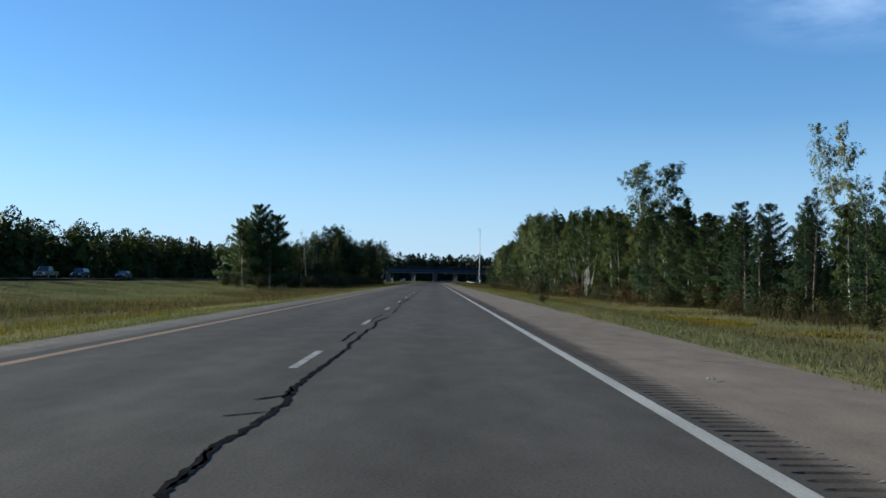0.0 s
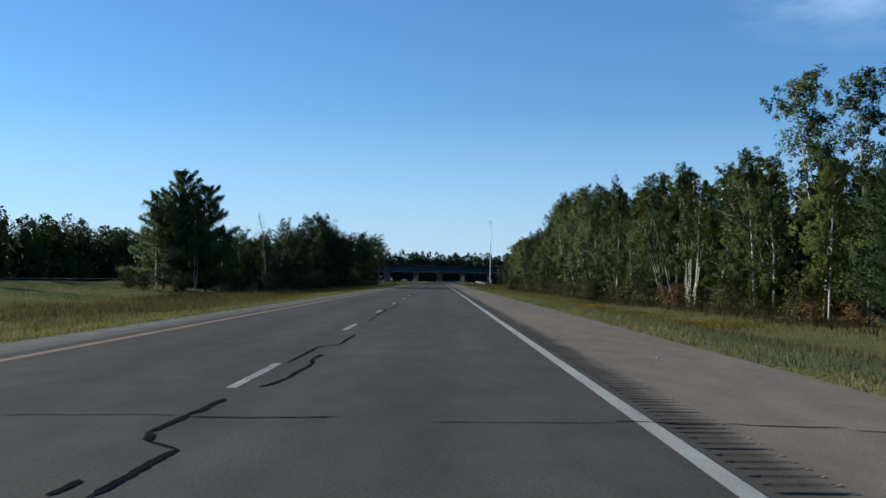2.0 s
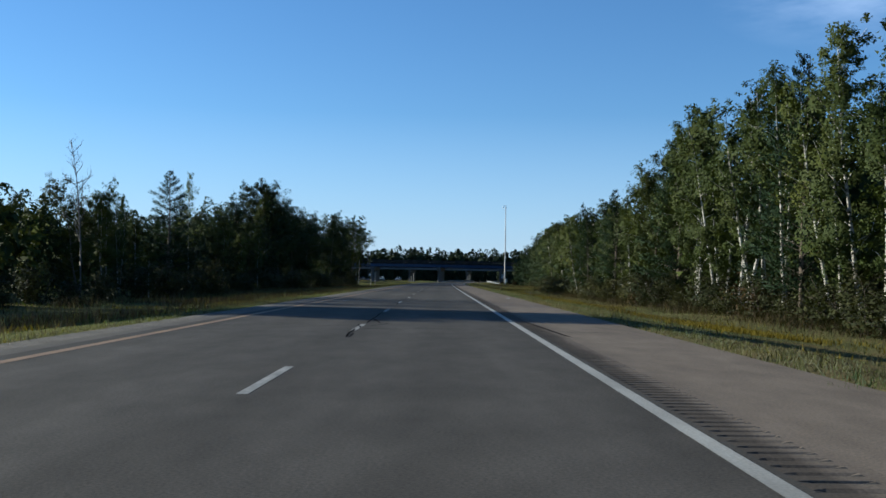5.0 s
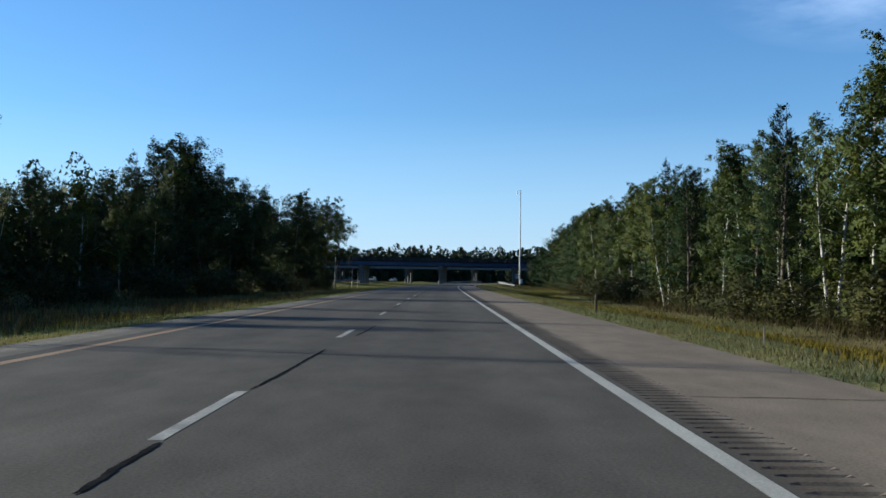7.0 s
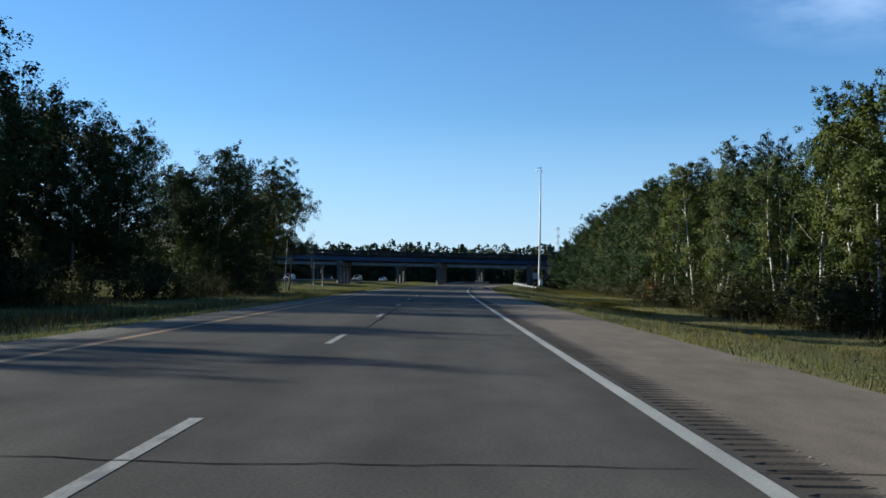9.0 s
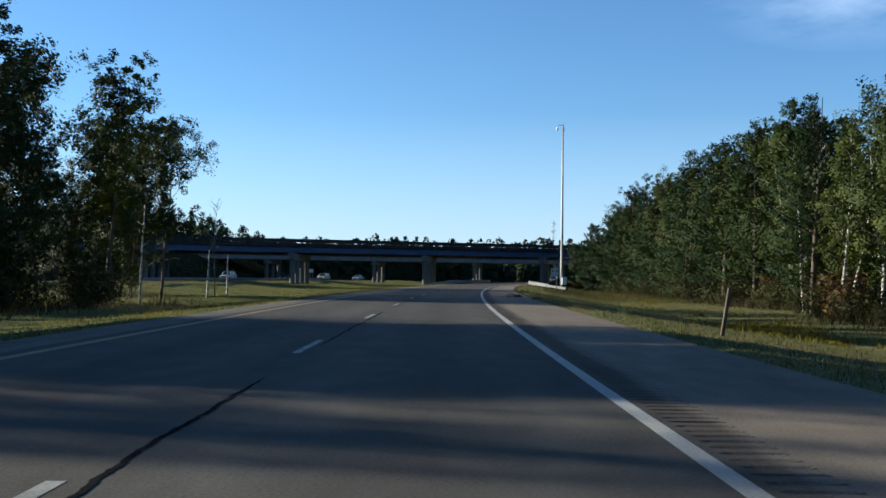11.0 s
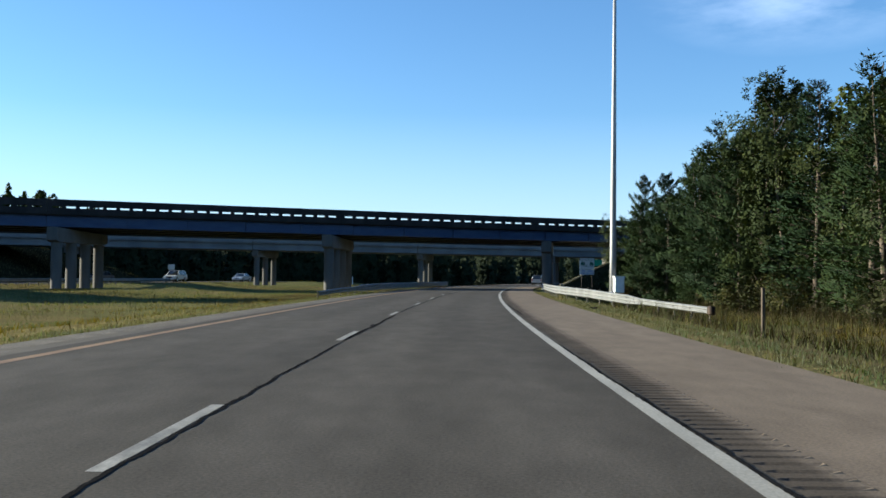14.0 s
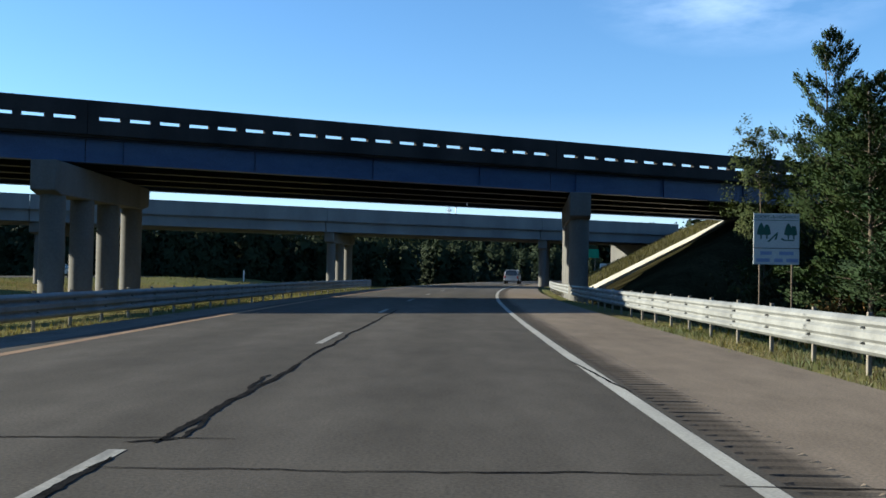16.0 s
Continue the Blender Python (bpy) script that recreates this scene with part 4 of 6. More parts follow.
def conifer(rng, h, spread, crown_from, leaves, leaf, mats, droop, tiers, ragged=0.3, taper=0.75):
    """A straight trunk with whorls of boughs that carry sprays of needles."""
    bm = bmesh.new()
    pts = curve_pts(rng, (0, 0, -0.5), (rng.normal(scale=0.02), rng.normal(scale=0.02), 1), h + 0.5, 9, 0, 0.012)
    tube(bm, [tuple(p) for p in pts], [max(0.02, (0.013 * h + 0.02) * (1 - 0.96 * k / 9)) for k in range(10)], 7)
    pos, axis, size = [], [], []
    boughs = []
    for t in range(tiers):
        f = crown_from + (0.985 - crown_from) * t / (tiers - 1)
        n = 5 if f < 0.85 else 4
        turn = rng.random() * 6.28
        for k in range(n):
            g = (f - crown_from) / (1 - crown_from)
            reach = spread * (1 - g) ** taper * (0.55 + 0.45 * min(1, g * 4 + 0.35)) * (1 - ragged + 2 * ragged * rng.random()) + 0.25
            a = turn + k * 6.283 / n + rng.normal(scale=0.25)
            z = f * h + rng.normal(scale=0.2)
            boughs.append(((0, 0, z), (math.cos(a), math.sin(a), 0.32 + 0.75 * g - droop * 0.3), reach))
    total = sum(b[2] for b in boughs)
    for base, way, reach in boughs:
        limb = curve_pts(rng, base, way, reach, 4, droop, 0.07)
        tube(bm, [tuple(p) for p in limb[::2]], [max(0.012, 0.012 * reach * (1 - 0.4 * q)) for q in range(3)], 3, False)
        n = max(8, int(leaves * reach / total))
        f = rng.uniform(0.03, 1.0, n) ** 0.62 * 4
        i = np.minimum(3, f.astype(int))
        L = np.array(limb)
        p = L[i] + (L[i + 1] - L[i]) * (f - i)[:, None]
        d = L[-1] - L[0]
        d = d / (np.linalg.norm(d) + 1e-9)
        side = np.array((-d[1], d[0], 0))
        wide = (0.12 + 0.2 * reach * (1 - f / 5))[:, None]
        sgn = rng.normal(size=(n, 1))
        p = p + side * sgn * wide + rng.normal(size=(n, 3)) * (0.08, 0.08, 0.1 + 0.02 * reach)
        pos.append(p)
        axis.append(d + side * np.sign(sgn) * 0.6 + np.array((0, 0, 0.25)))
        size.append(leaf * rng.uniform(0.6, 1.3, n))
    pos = np.concatenate(pos)
    me = leaf_mesh("crown", pos, np.concatenate(size), rng, mats, np.concatenate(axis), 0.42, out=pos * np.array((1, 1, 0)) / spread + np.array((0, 0, 0.45)), soft=0.75)
    return bm, me


def tree_thing(name, made, bark, label, category="tree", group=""):
    ob = thing(name, Matrix.Translation((0, -900, -40)), label, category, group)
    bm, me = made
    part("trunk", bm, bark, ob)
    if me:
        part_mesh("crown", me, [], ob)
    return ob


def R(seed):
    return np.random.default_rng(seed)


# each kind: (thing, its own height)
KINDS = {
    "aspen": [(tree_thing("aspen_tree", broadleaf(R(s), 15, 2.6, 0.2, 11200, 0.156, [M_ASPEN], M_BIRCH, 0.02 * (s - 2)), M_BIRCH, "slender pale-barked aspen with olive green leaves at the wood's edge", group="trees along the highway"), 15) for s in (1, 2, 3, 4)],
    "birch": [(tree_thing("birch_tree", broadleaf(R(s), 14, 2.1, 0.3, 9500, 0.138, [M_ASPEN], M_BIRCH, 0.1 - 0.06 * (s - 11), stems=2), M_BIRCH, "white-barked birch with twin stems and thin foliage", group="trees along the highway"), 14) for s in (11, 12)],
    "oak": [(tree_thing("oak_tree", broadleaf(R(s), 15, 3.6, 0.16, 10500, 0.182, [M_OAK], M_BARK), M_BARK, "broad dark green oak with brown bark in the wood's edge", group="trees along the highway"), 15) for s in (21, 22, 23)],
    "pine": [(tree_thing("pine_tree", conifer(R(s), 15, 3.5, 0.12, 12800, 0.2, [M_PINE], 0.12, 15, 0.38), M_BARK, "bushy dark green pine with upswept boughs", group="trees along the highway"), 15) for s in (31, 32, 33)],
    "bushy": [(tree_thing("pine_tree", conifer(R(s), 15, 4.4, 0.05, 30000, 0.2, [M_PINE], 0.1, 15, 0.42, 0.55), M_BARK, "broad dense blackish green pine beside the guardrail", group="trees along the highway"), 15) for s in (36, 37)],
    "larch": [(tree_thing("larch_tree", conifer(R(s), 15, 5.2, 0.06, 40000, 0.26, [M_LARCH], 0.05, 16, 0.35, 0.42), M_BARK, "broad soft green larch standing alone in the median", group="trees along the highway"), 15) for s in (71, 72)],
    "open": [(tree_thing("oak_tree", broadleaf(R(s), 15, 3.3, 0.38, 12000, 0.165, [M_OAK], M_BARK, 0.03, loose=0.8), M_BARK, "tall thin oak with a bare lower trunk and open crown", group="trees along the highway"), 15) for s in (81, 82)],
    "spruce": [(tree_thing("spruce_tree", conifer(R(s), 13, 2.3, 0.06, 10500, 0.18, [M_SPRUCE], 0.35, 20, 0.22), M_BARK, "narrow blackish green spruce with a pointed top", group="trees along the highway"), 13) for s in (41, 42)],
    "thin": [(tree_thing("birch_tree", broadleaf(R(s), 14, 2.0, 0.34, 4200, 0.14, [M_THIN], M_BIRCH, 0.02, loose=0.9), M_BIRCH, "tall sparse birch with a pale leaning trunk", group="trees along the highway"), 14) for s in (91, 92)],
    "stems": [(tree_thing("birch_tree", broadleaf(R(s), 11, 1.5, 0.5, 3800, 0.14, [M_ASPEN], M_BIRCH, 0.12, stems=3), M_BIRCH, "cluster of thin white birch stems with a small crown", group="trees along the highway"), 11) for s in (95, 96)],
    "shrub": [(tree_thing("shrub", broadleaf(R(s), 2.6, 1.7, 0.05, 2100, 0.142, [M_SHRUB], M_BARK, stems=3, loose=1.25), M_BARK, "tangled green brush at the foot of the trees", "shrub", "brush along the woods"), 2.6) for s in (51, 52, 53)],
    "russet": [(tree_thing("shrub", broadleaf(R(61), 2.3, 1.4, 0.05, 800, 0.18, [M_RUST], M_BARK, stems=3, loose=1.3), M_BARK, "reddish brown autumn brush at the wood's edge", "shrub", "brush along the woods"), 2.3)],
}
USED = set()


def plant(kind, x, y, h, seed, wide=1.0, lean=0.0):
    """One tree of that kind at (x, y), h metres high."""
    rng = random.Random(seed * 7 + 13)
    src, own = KINDS[kind][rng.randrange(len(KINDS[kind]))]
    k = h / own
    w = k * wide * rng.uniform(0.9, 1.15)
    if kind in ("shrub", "russet"):
        w = k * rng.uniform(0.9, 1.5)
    m = Matrix.Translation((x, y, ground_z(x, y))) @ Matrix.Rotation(lean, 4, "Y") @ Matrix.Rotation(rng.random() * 6.283, 4, "Z") @ Matrix.Diagonal((w, w, k, 1))
    if src.name in USED:
        return copy_thing(src, m @ Matrix.Diagonal([1 / c for c in src.scale]).to_4x4())
    USED.add(src.name)
    src.matrix_basis = m
    return src


def right_height(y):
    return lerp(y, (-30, 60, 72, 100, 112, 124, 132, 150, 170, 215, 226, 240, 257, 267, 280, 300, 313, 335, 375, 400, 425, 462, 472, 481, 490, 497, 502, 515, 530, 560),
                (10, 10, 9, 7.5, 10.5, 10, 13, 13.8, 14.4, 17, 18.2, 18.8, 18.4, 17, 15.2, 14.2, 14.4, 15, 15, 15.8, 17.6, 19.2, 17.6, 15.8, 14.6, 17.4, 18.8, 17, 14, 12))


def right_edge(y):
    return lerp(y, (-30, 40, 100, 200, 300, 380, 430, 480, 530), (28, 27, 26, 22.5, 22.5, 25, 29, 26, 19.5))


def plant_right():
    rng = random.Random(5)
    y = 30.0
    k = 0
    while y < 528:
        e, h = right_edge(y), right_height(y)
        sections = lerp(y, (0, 100, 135, 420, 450, 560), (0.75, 0.7, 0.2, 0.15, 0.75, 0.85))
        kind = rng.choice(["pine", "spruce", "pine"] if y < 110 or y > 430 else ["pine"]) if rng.random() < sections else rng.choice(["aspen", "aspen", "aspen", "birch", "oak"] if y < 430 else ["oak"])
        u = e + rng.uniform(-1.2, 1.5)
        plant(kind, bend(y) + u, y, h * rng.uniform(0.88, 1.03), k, 1.3 if y > 430 and kind in ("pine", "spruce") else 1.0)
        k += 1
        if rng.random() < 0.16:
            kind = rng.choice(["aspen", "oak", "pine", "aspen"])
            y2 = y + rng.uniform(-1.5, 2.5)
            plant(kind, bend(y2) + e + rng.uniform(3.5, 7), y2, h * rng.uniform(0.85, 1.05), k + 500, 1.1)
        y += rng.uniform(3.0, 4.8)
    y = 28.0
    while y < 525:
        e = right_edge(y)
        plant("russet" if rng.random() < 0.07 else "shrub", bend(y) + e + rng.uniform(-2.6, 0.6), y, rng.uniform(1.3, 3.4) * lerp(y, (60, 130), (0.6, 1.0)), k + 900)
        k += 1
        y += rng.uniform(2.2, 4.6)


def plant_left():
    rng = random.Random(9)
    # the clump that stands alone, the gap, and the long belt up to the field
    for k, (kind, x, y, h, w) in enumerate((("larch", -33.9, 196.0, 15.2, 1.0), ("larch", -37.2, 199.5, 12.6, 1.1), ("aspen", -36.8, 195.0, 13.0, 0.9), ("larch", -30.9, 197.0, 13.6, 0.95), ("spruce", -35.0, 201.0, 11.5, 1.2), ("shrub", -32.0, 188.0, 2.6, 1.2), ("shrub", -36.5, 188.0, 2.4, 1.2), ("shrub", -39.5, 192.0, 2.8, 1.2))):
        plant(kind, x, y, h, 701 + k, w)
    plant("birch", -31.4, 193.0, 12.0, 719, 0.5)
    for k, (x, y, h) in enumerate(((-31.0, 205.0, 9.2), (-30.2, 209.0, 9.0), (-31.2, 213.0, 9.6), (-30.0, 216.5, 9.0), (-32.5, 219.5, 9.6))):
        plant("aspen", x, y, h, 705 + k, 0.85)
    for k, (kind, x, y, h) in enumerate((("oak", -37.0, 206.5, 12.0), ("pine", -39.0, 211.5, 13.0), ("oak", -38.0, 216.0, 12.6), ("spruce", -40.5, 220.5, 13.0))):
        plant(kind, x, y, h, 690 + k, 0.95)
    plant("thin", -33.8, 291.0, 16.2, 718, 0.62)
    plant("birch", -33.0, 254.5, 11.8, 717, 0.7)
    plant("birch", -34.0, 262.0, 11.6, 716, 0.7)
    spots = [("aspen", -30, 207, 6.5), ("oak", -34, 214, 7.0), ("spruce", -36, 221, 8.0), ("oak", -34, 250, 11.0), ("aspen", -33.5, 255, 10.5), ("oak", -36, 263, 9.2), ("aspen", -34, 268, 8.5),
             ("pine", -33.5, 279.5, 14.6), ("oak", -32, 286, 7.8), ("aspen", -36, 288, 8.0), ("aspen", -34.5, 294, 8.0), ("oak", -33, 300, 9.6), ("oak", -35.5, 304, 10.6), ("aspen", -33, 309, 11.0), ("oak", -36, 312, 11.4), ("shrub", -24, 262, 3.6), ("aspen", -26.5, 247, 5.0)]
    for k, (kind, x, y, h) in enumerate(spots):
        plant(kind, x, y, h, 720 + k, 1.15)
    y, k = 316.0, 0
    while y < 427:
        e = lerp(y, (316, 345, 400, 428), (32, 31, 27.8, 24.9))
        h = lerp(y, (316, 333, 342, 353, 362, 388, 400, 414, 427), (10.5, 12.5, 20, 21, 17.5, 15.5, 17.5, 17, 14.5))
        if 374.0 < y < 393.0 or 350.2 < y < 358.8:
            h = 6.5
        kind = rng.choice(["oak", "pine", "oak", "aspen"]) if y < 393 else rng.choice(["open", "oak", "open", "oak"])
        plant(kind, bend(y) - e + rng.uniform(-1, 1), y, h * rng.uniform(0.86, 1.05), 760 + k, 1.05)
        if y < 368 and not 349.5 < y < 357.5:
            plant(rng.choice(["oak", "pine", "spruce"]), bend(y) - e - rng.uniform(4, 8), y + 1.5, h * rng.uniform(0.85, 1.03), 860 + k, 1.15)
        k += 1
        y += rng.uniform(3.2, 5.2) if y < 385 else rng.uniform(4.0, 6.0)
    y = 205.0
    while y < 412:
        e = lerp(y, (205, 345, 400, 428), (28, 26.5, 24, 22))
        if not 222 < y < 240 or rng.random() < 0.4:
            plant("shrub", bend(y) - e + rng.uniform(-1.5, 1.5), y, rng.uniform(1.4, 3.2), 960 + k)
        k += 1
        y += rng.uniform(2.6, 5.5)


plant_right()
plant_left()
for k, (kind, u, y, h) in enumerate((("oak", -36, 345.5, 19), ("oak", -36, 363.5, 17), ("oak", -34.5, 367.0, 17.5), ("oak", -33, 399.5, 15), ("oak", -32, 409, 15.5), ("oak", -33, 416, 9.6), ("oak", -31, 421, 9.0), ("oak", -27.5, 425, 8.2), ("spruce", -36, 399, 14), ("oak", -30.5, 397.5, 15), ("oak", -33, 402, 15), ("oak", -34.5, 407, 15), ("open", -37, 413, 15), ("open", -40, 426, 14.5), ("open", -31, 434, 16.5), ("oak", -33, 437, 15), ("oak", -36, 442, 15), ("pine", -38, 447, 15), ("oak", -40.5, 441, 14), ("oak", -44, 446, 12.5), ("open", -33.5, 431, 16), ("oak", -32, 369, 16), ("pine", -34, 373, 15),
                                    ("shrub", -25, 396, 3.0), ("shrub", -27, 402, 2.6), ("shrub", -24.5, 407, 3.2), ("shrub", -26, 414, 2.4))):
    plant(kind, bend(y) + u, y, h, 1100 + k, 1.05)
# two tall aspens that rise over the right-hand wood, and a leaning birch
plant("aspen", 30.0, 139.8, 20.0, 1201, 1.0)
plant("aspen", 32.6, 137.6, 19.6, 1202, 1.0)
plant("bushy", 27.6, 92.0, 9.6, 1205, 1.25)
plant("bushy", 26.2, 97.5, 9.0, 1206, 1.25)
plant("bushy", 29.4, 89.0, 9.2, 1207, 1.2)
plant("spruce", 28.4, 101.5, 9.4, 1208, 1.6)
plant("bushy", 25.8, 103.5, 8.8, 1209, 1.25)
for k, (u, y, h) in enumerate(((26.4, 108.0, 9.8), (26.8, 113.0, 10.6), (26.0, 118.0, 10.2), (30.6, 524.0, 12.0), (32.6, 521.0, 13.2), (29.2, 527.5, 9.6), (35.0, 517.0, 15.0), (33.4, 513.0, 14.0))):
    plant("bushy", u, y, h, 1210 + k, 1.3 if y < 200 else 1.1)
plant("thin", 31.8, 74.5, 15.4, 1203, 0.8, radians(-15))
plant("thin", 33.6, 79.0, 16.0, 1204, 0.8, radians(-8))
for k, (kind, x, y, h) in enumerate((("bushy", 30.6, 526.5, 8.5), ("bushy", 36.2, 533.0, 13.6), ("bushy", 39.2, 534.5, 14.6), ("thin", 37.3, 528.5, 17.4), ("open", 43.3, 522, 21.5), ("bushy", 36.5, 519, 14.5), ("shrub", 29.0, 531.0, 2.0), ("shrub", 28.2, 528.5, 1.7), ("russet", 27.2, 526.8, 1.6), ("shrub", 30.4, 532.0, 2.4), ("shrub", 32.5, 533.8, 2.6), ("russet", 30.2, 527.5, 1.8), ("bushy", 33.0, 521.0, 9.5), ("bushy", 47, 515, 19))):
    plant(kind, x, y, h, 1300 + k, 1.1)


for k, (kind, x, y, h, w) in enumerate((("oak", 28.7, 534.6, 8.4, 1.0), ("bushy", 33.4, 536.0, 10.6, 1.2), ("bushy", 31.3, 534.4, 12.8, 0.8), ("oak", 32.0, 532.4, 9.0, 1.1), ("bushy", 34.0, 531.0, 11.0, 1.2), ("russet", 29.6, 530.2, 2.2, 1.0), ("shrub", 28.0, 531.6, 2.8, 1.0), ("shrub", 6.3, 59.7, 0.5, 1.0), ("shrub", 23.5, 36.0, 1.6, 1.0))):
    plant(kind, x, y, h, 1400 + k, w)


# white birch stems that lean out of the wood's edge
for k, (u, y, h, lean) in enumerate(((22.4, 150.0, 11.0, 0.05), (22.8, 154.0, 11.5, -0.04), (23.0, 160.5, 10.0, -0.22), (23.2, 165.5, 10.5, -0.16), (22.6, 179.0, 10.0, 0.03), (22.4, 188.5, 10.0, 0.1), (22.2, 191.0, 9.0, -0.05))):
    plant("stems", bend(y) + u, y, h, 1500 + k, 0.62, lean)


def birch_stub(x, y, h, lean, seed):
    """A bare white trunk, broken off at the top."""
    ob = thing("birch_snag", Matrix.Translation((x, y, ground_z(x, y))) @ Matrix.Rotation(lean, 4, "Y"), "bare white birch trunk broken off at the top", "tree")
    bm = bmesh.new()
    pts = curve_pts(R(seed), (0, 0, -0.3), (0, 0, 1), h + 0.3, 5, 0, 0.02)
    tube(bm, [tuple(p) for p in pts], [0.1, 0.09, 0.08, 0.07, 0.06, 0.045], 7)
    part("trunk", bm, M_BIRCH, ob)
    for k in (3, 4):
        bm = bmesh.new()
        tube(bm, [tuple(p) for p in curve_pts(R(seed + k), pts[k], (1 if k % 2 else -1, 0.3, 0.8), 0.7, 3, 0, 0.1)], [0.025, 0.02, 0.015, 0.008], 4)
        part("branch", bm, M_BIRCH, ob)


birch_stub(bend(416) - 23.6, 416, 7.4, 0.04, 5)
birch_stub(bend(428) - 22.0, 428, 4.2, -0.02, 6)
birch_stub(bend(432) - 21.4, 432, 3.8, 0.03, 7)


def dead_tree(x, y, size, seed):
    ob = thing("dead_tree", Matrix.Translation((x, y, ground_z(x, y))) @ Matrix.Scale(size, 4), "bare grey dead tree among the brush", "tree")
    rng = R(seed)
    bm = bmesh.new()
    pts = curve_pts(rng, (0, 0, -0.4), (0.04, 0, 1), 14.5, 9, 0, 0.05)
    tube(bm, [tuple(p) for p in pts], [0.11 * (1 - 0.93 * k / 9) + 0.006 for k in range(10)], 6)
    for k in range(22):
        f = 0.35 + 0.62 * k / 22
        i = int(f * 9)
        a = rng.random() * 6.28
        limb = curve_pts(rng, pts[i] + (pts[i + 1] - pts[i]) * (f * 9 - i), (math.cos(a), math.sin(a), 0.9), 3.2 * (1.15 - f) + 0.5, 5, -0.3, 0.2)
        tube(bm, [tuple(p) for p in limb], [0.045 * (1 - 0.85 * q / 5) for q in range(6)], 4, False)
        for q in (2, 3, 4):
            b = rng.random() * 6.28
            twig = curve_pts(rng, limb[q], (math.cos(b), math.sin(b), 0.8), 0.9, 3, -0.2, 0.25)
            tube(bm, [tuple(p) for p in twig], [0.014, 0.011, 0.008, 0.005], 3, False)
    part("trunk", bm, M_DEAD, ob)


dead_tree(-30.5, 240.5, 1.0, 77)
dead_tree(-20.0, 437.0, 0.68, 78)


# ---- woods too far to count ----
def woods(name, spots, seed, leaf, per, label, deep=True, wide=0.21):
    """Crowded far trees: clustered leaves and trunks in one mesh."""
    rng = R(seed)
    pos, size, out = [], [], []
    for x, y, h, sharp in spots:
        z = ground_z(x, y)
        f = rng.uniform(0.04, 1, per)
        prof = (1 - f) ** 0.8 + 0.05 if sharp else np.sin(np.pi * np.clip(f * 0.82 + 0.17, 0, 1)) ** 0.7
        low = rng.random(per) < 0.28
        f = np.where(low, rng.uniform(0, 0.3, per), f)
        a = rng.uniform(0, 6.283, per)
        lump = 1 + 0.35 * np.sin(a * 3 + f * 14 + x) + 0.2 * np.sin(a * 5 - f * 23)
        r = h * (0.15 if sharp else wide) * prof * lump * np.sqrt(rng.uniform(0.35, 1, per))
        r = np.where(low, h * 0.3 * np.sqrt(rng.random(per)), r)
        pos.append(np.stack([x + r * np.cos(a), y + r * np.sin(a), z + f * h], 1))
        size.append(leaf * rng.uniform(0.6, 1.4, per) * (h / 15) ** 0.5)
        # a few large sprays deep inside close the crown
        inner = (rng.random(per) < 0.26) & (f < 0.72)
        pos[-1][inner] += (np.array((x, y, 0)) - pos[-1][inner] * np.array((1, 1, 0))) * 0.6
        size[-1][inner] *= 3.6
        out.append(np.stack([np.cos(a), np.sin(a), 0.3 + 0.5 * f], 1))
    # deep woods use the leaf colours darkened for shade, the others plain foliage
    me = leaf_mesh(name, np.concatenate(pos), np.concatenate(size), rng, [M_WOODS_SHADED, M_FIRS_SHADED, M_WOODS_SHADED] if deep else [M_OAK, M_SPRUCE, M_ASPEN], out=np.concatenate(out), soft=0.8)
    n = len(me.polygons)
    which = np.repeat(rng.choice(3, len(spots), p=(0.4, 0.22, 0.38) if deep else (0.45, 0.3, 0.25)), per)
    me.polygons.foreach_set("material_index", which[:n])
    tagged(new(name, me), label, "woods", "", "stuff")


def scatter(n, seed, fn):
    rng = random.Random(seed)
    return [fn(rng) for _ in range(n)]


def right_spot(r):
    y = r.uniform(25, 545)
    return (bend(y) + right_edge(y) + r.uniform(3.2, 20), y, right_height(y) * r.uniform(0.8, 1.04), r.random() < 0.35)


def left_spot(r):
    y = r.uniform(95, 470)
    return (bend(y) - r.uniform(82, 108), y, r.uniform(11.5, 16), r.random() < 0.15)


def beyond_spot(r):
    y = r.uniform(950, 1060)
    return (r.uniform(-330, 400), y, r.uniform(22, 27.5), r.random() < 0.12)


def west_spot(r):
    x = r.uniform(-75, 28)
    y = 642 + 0.15 * (x + 60) + r.choice((0, 0, 4, 9, 16)) + r.uniform(-0.8, 0.8)
    return (x, y, lerp(x, (-75, -50), (12.0, 9.5)) * r.uniform(0.88, 1.04), r.random() < 0.1)


def tall_spot(r):
    x = r.uniform(-210, -48)
    y = 650 + r.choice((0, 4, 9, 16, 24)) + r.uniform(-1.5, 1.5)
    return (x, y, lerp(x, (-75, -48), (21.0, 13.0)) * r.uniform(0.82, 1.05), r.random() < 0.2)


def belt_spot(r):
    if r.random() < 0.34:
        y = r.choice((r.uniform(322, 348), r.uniform(360, 374)))
        return (-r.uniform(37.5, 45), y, r.uniform(11.5, 15.5), r.random() < 0.3)
    y = r.uniform(203, 335)
    return (-r.uniform(36.5, 44), y, r.uniform(7, 10), r.random() < 0.3)


def bend_spot(r):
    y = r.uniform(670, 820)
    return (bend(y) - r.uniform(13, 48), y, r.uniform(8, 10.5), r.random() < 0.2)


def east_spot(r):
    y = r.uniform(630, 730)
    return (bend(y) + r.uniform(17, 75), y, r.uniform(8.5, 11.5), r.random() < 0.25)


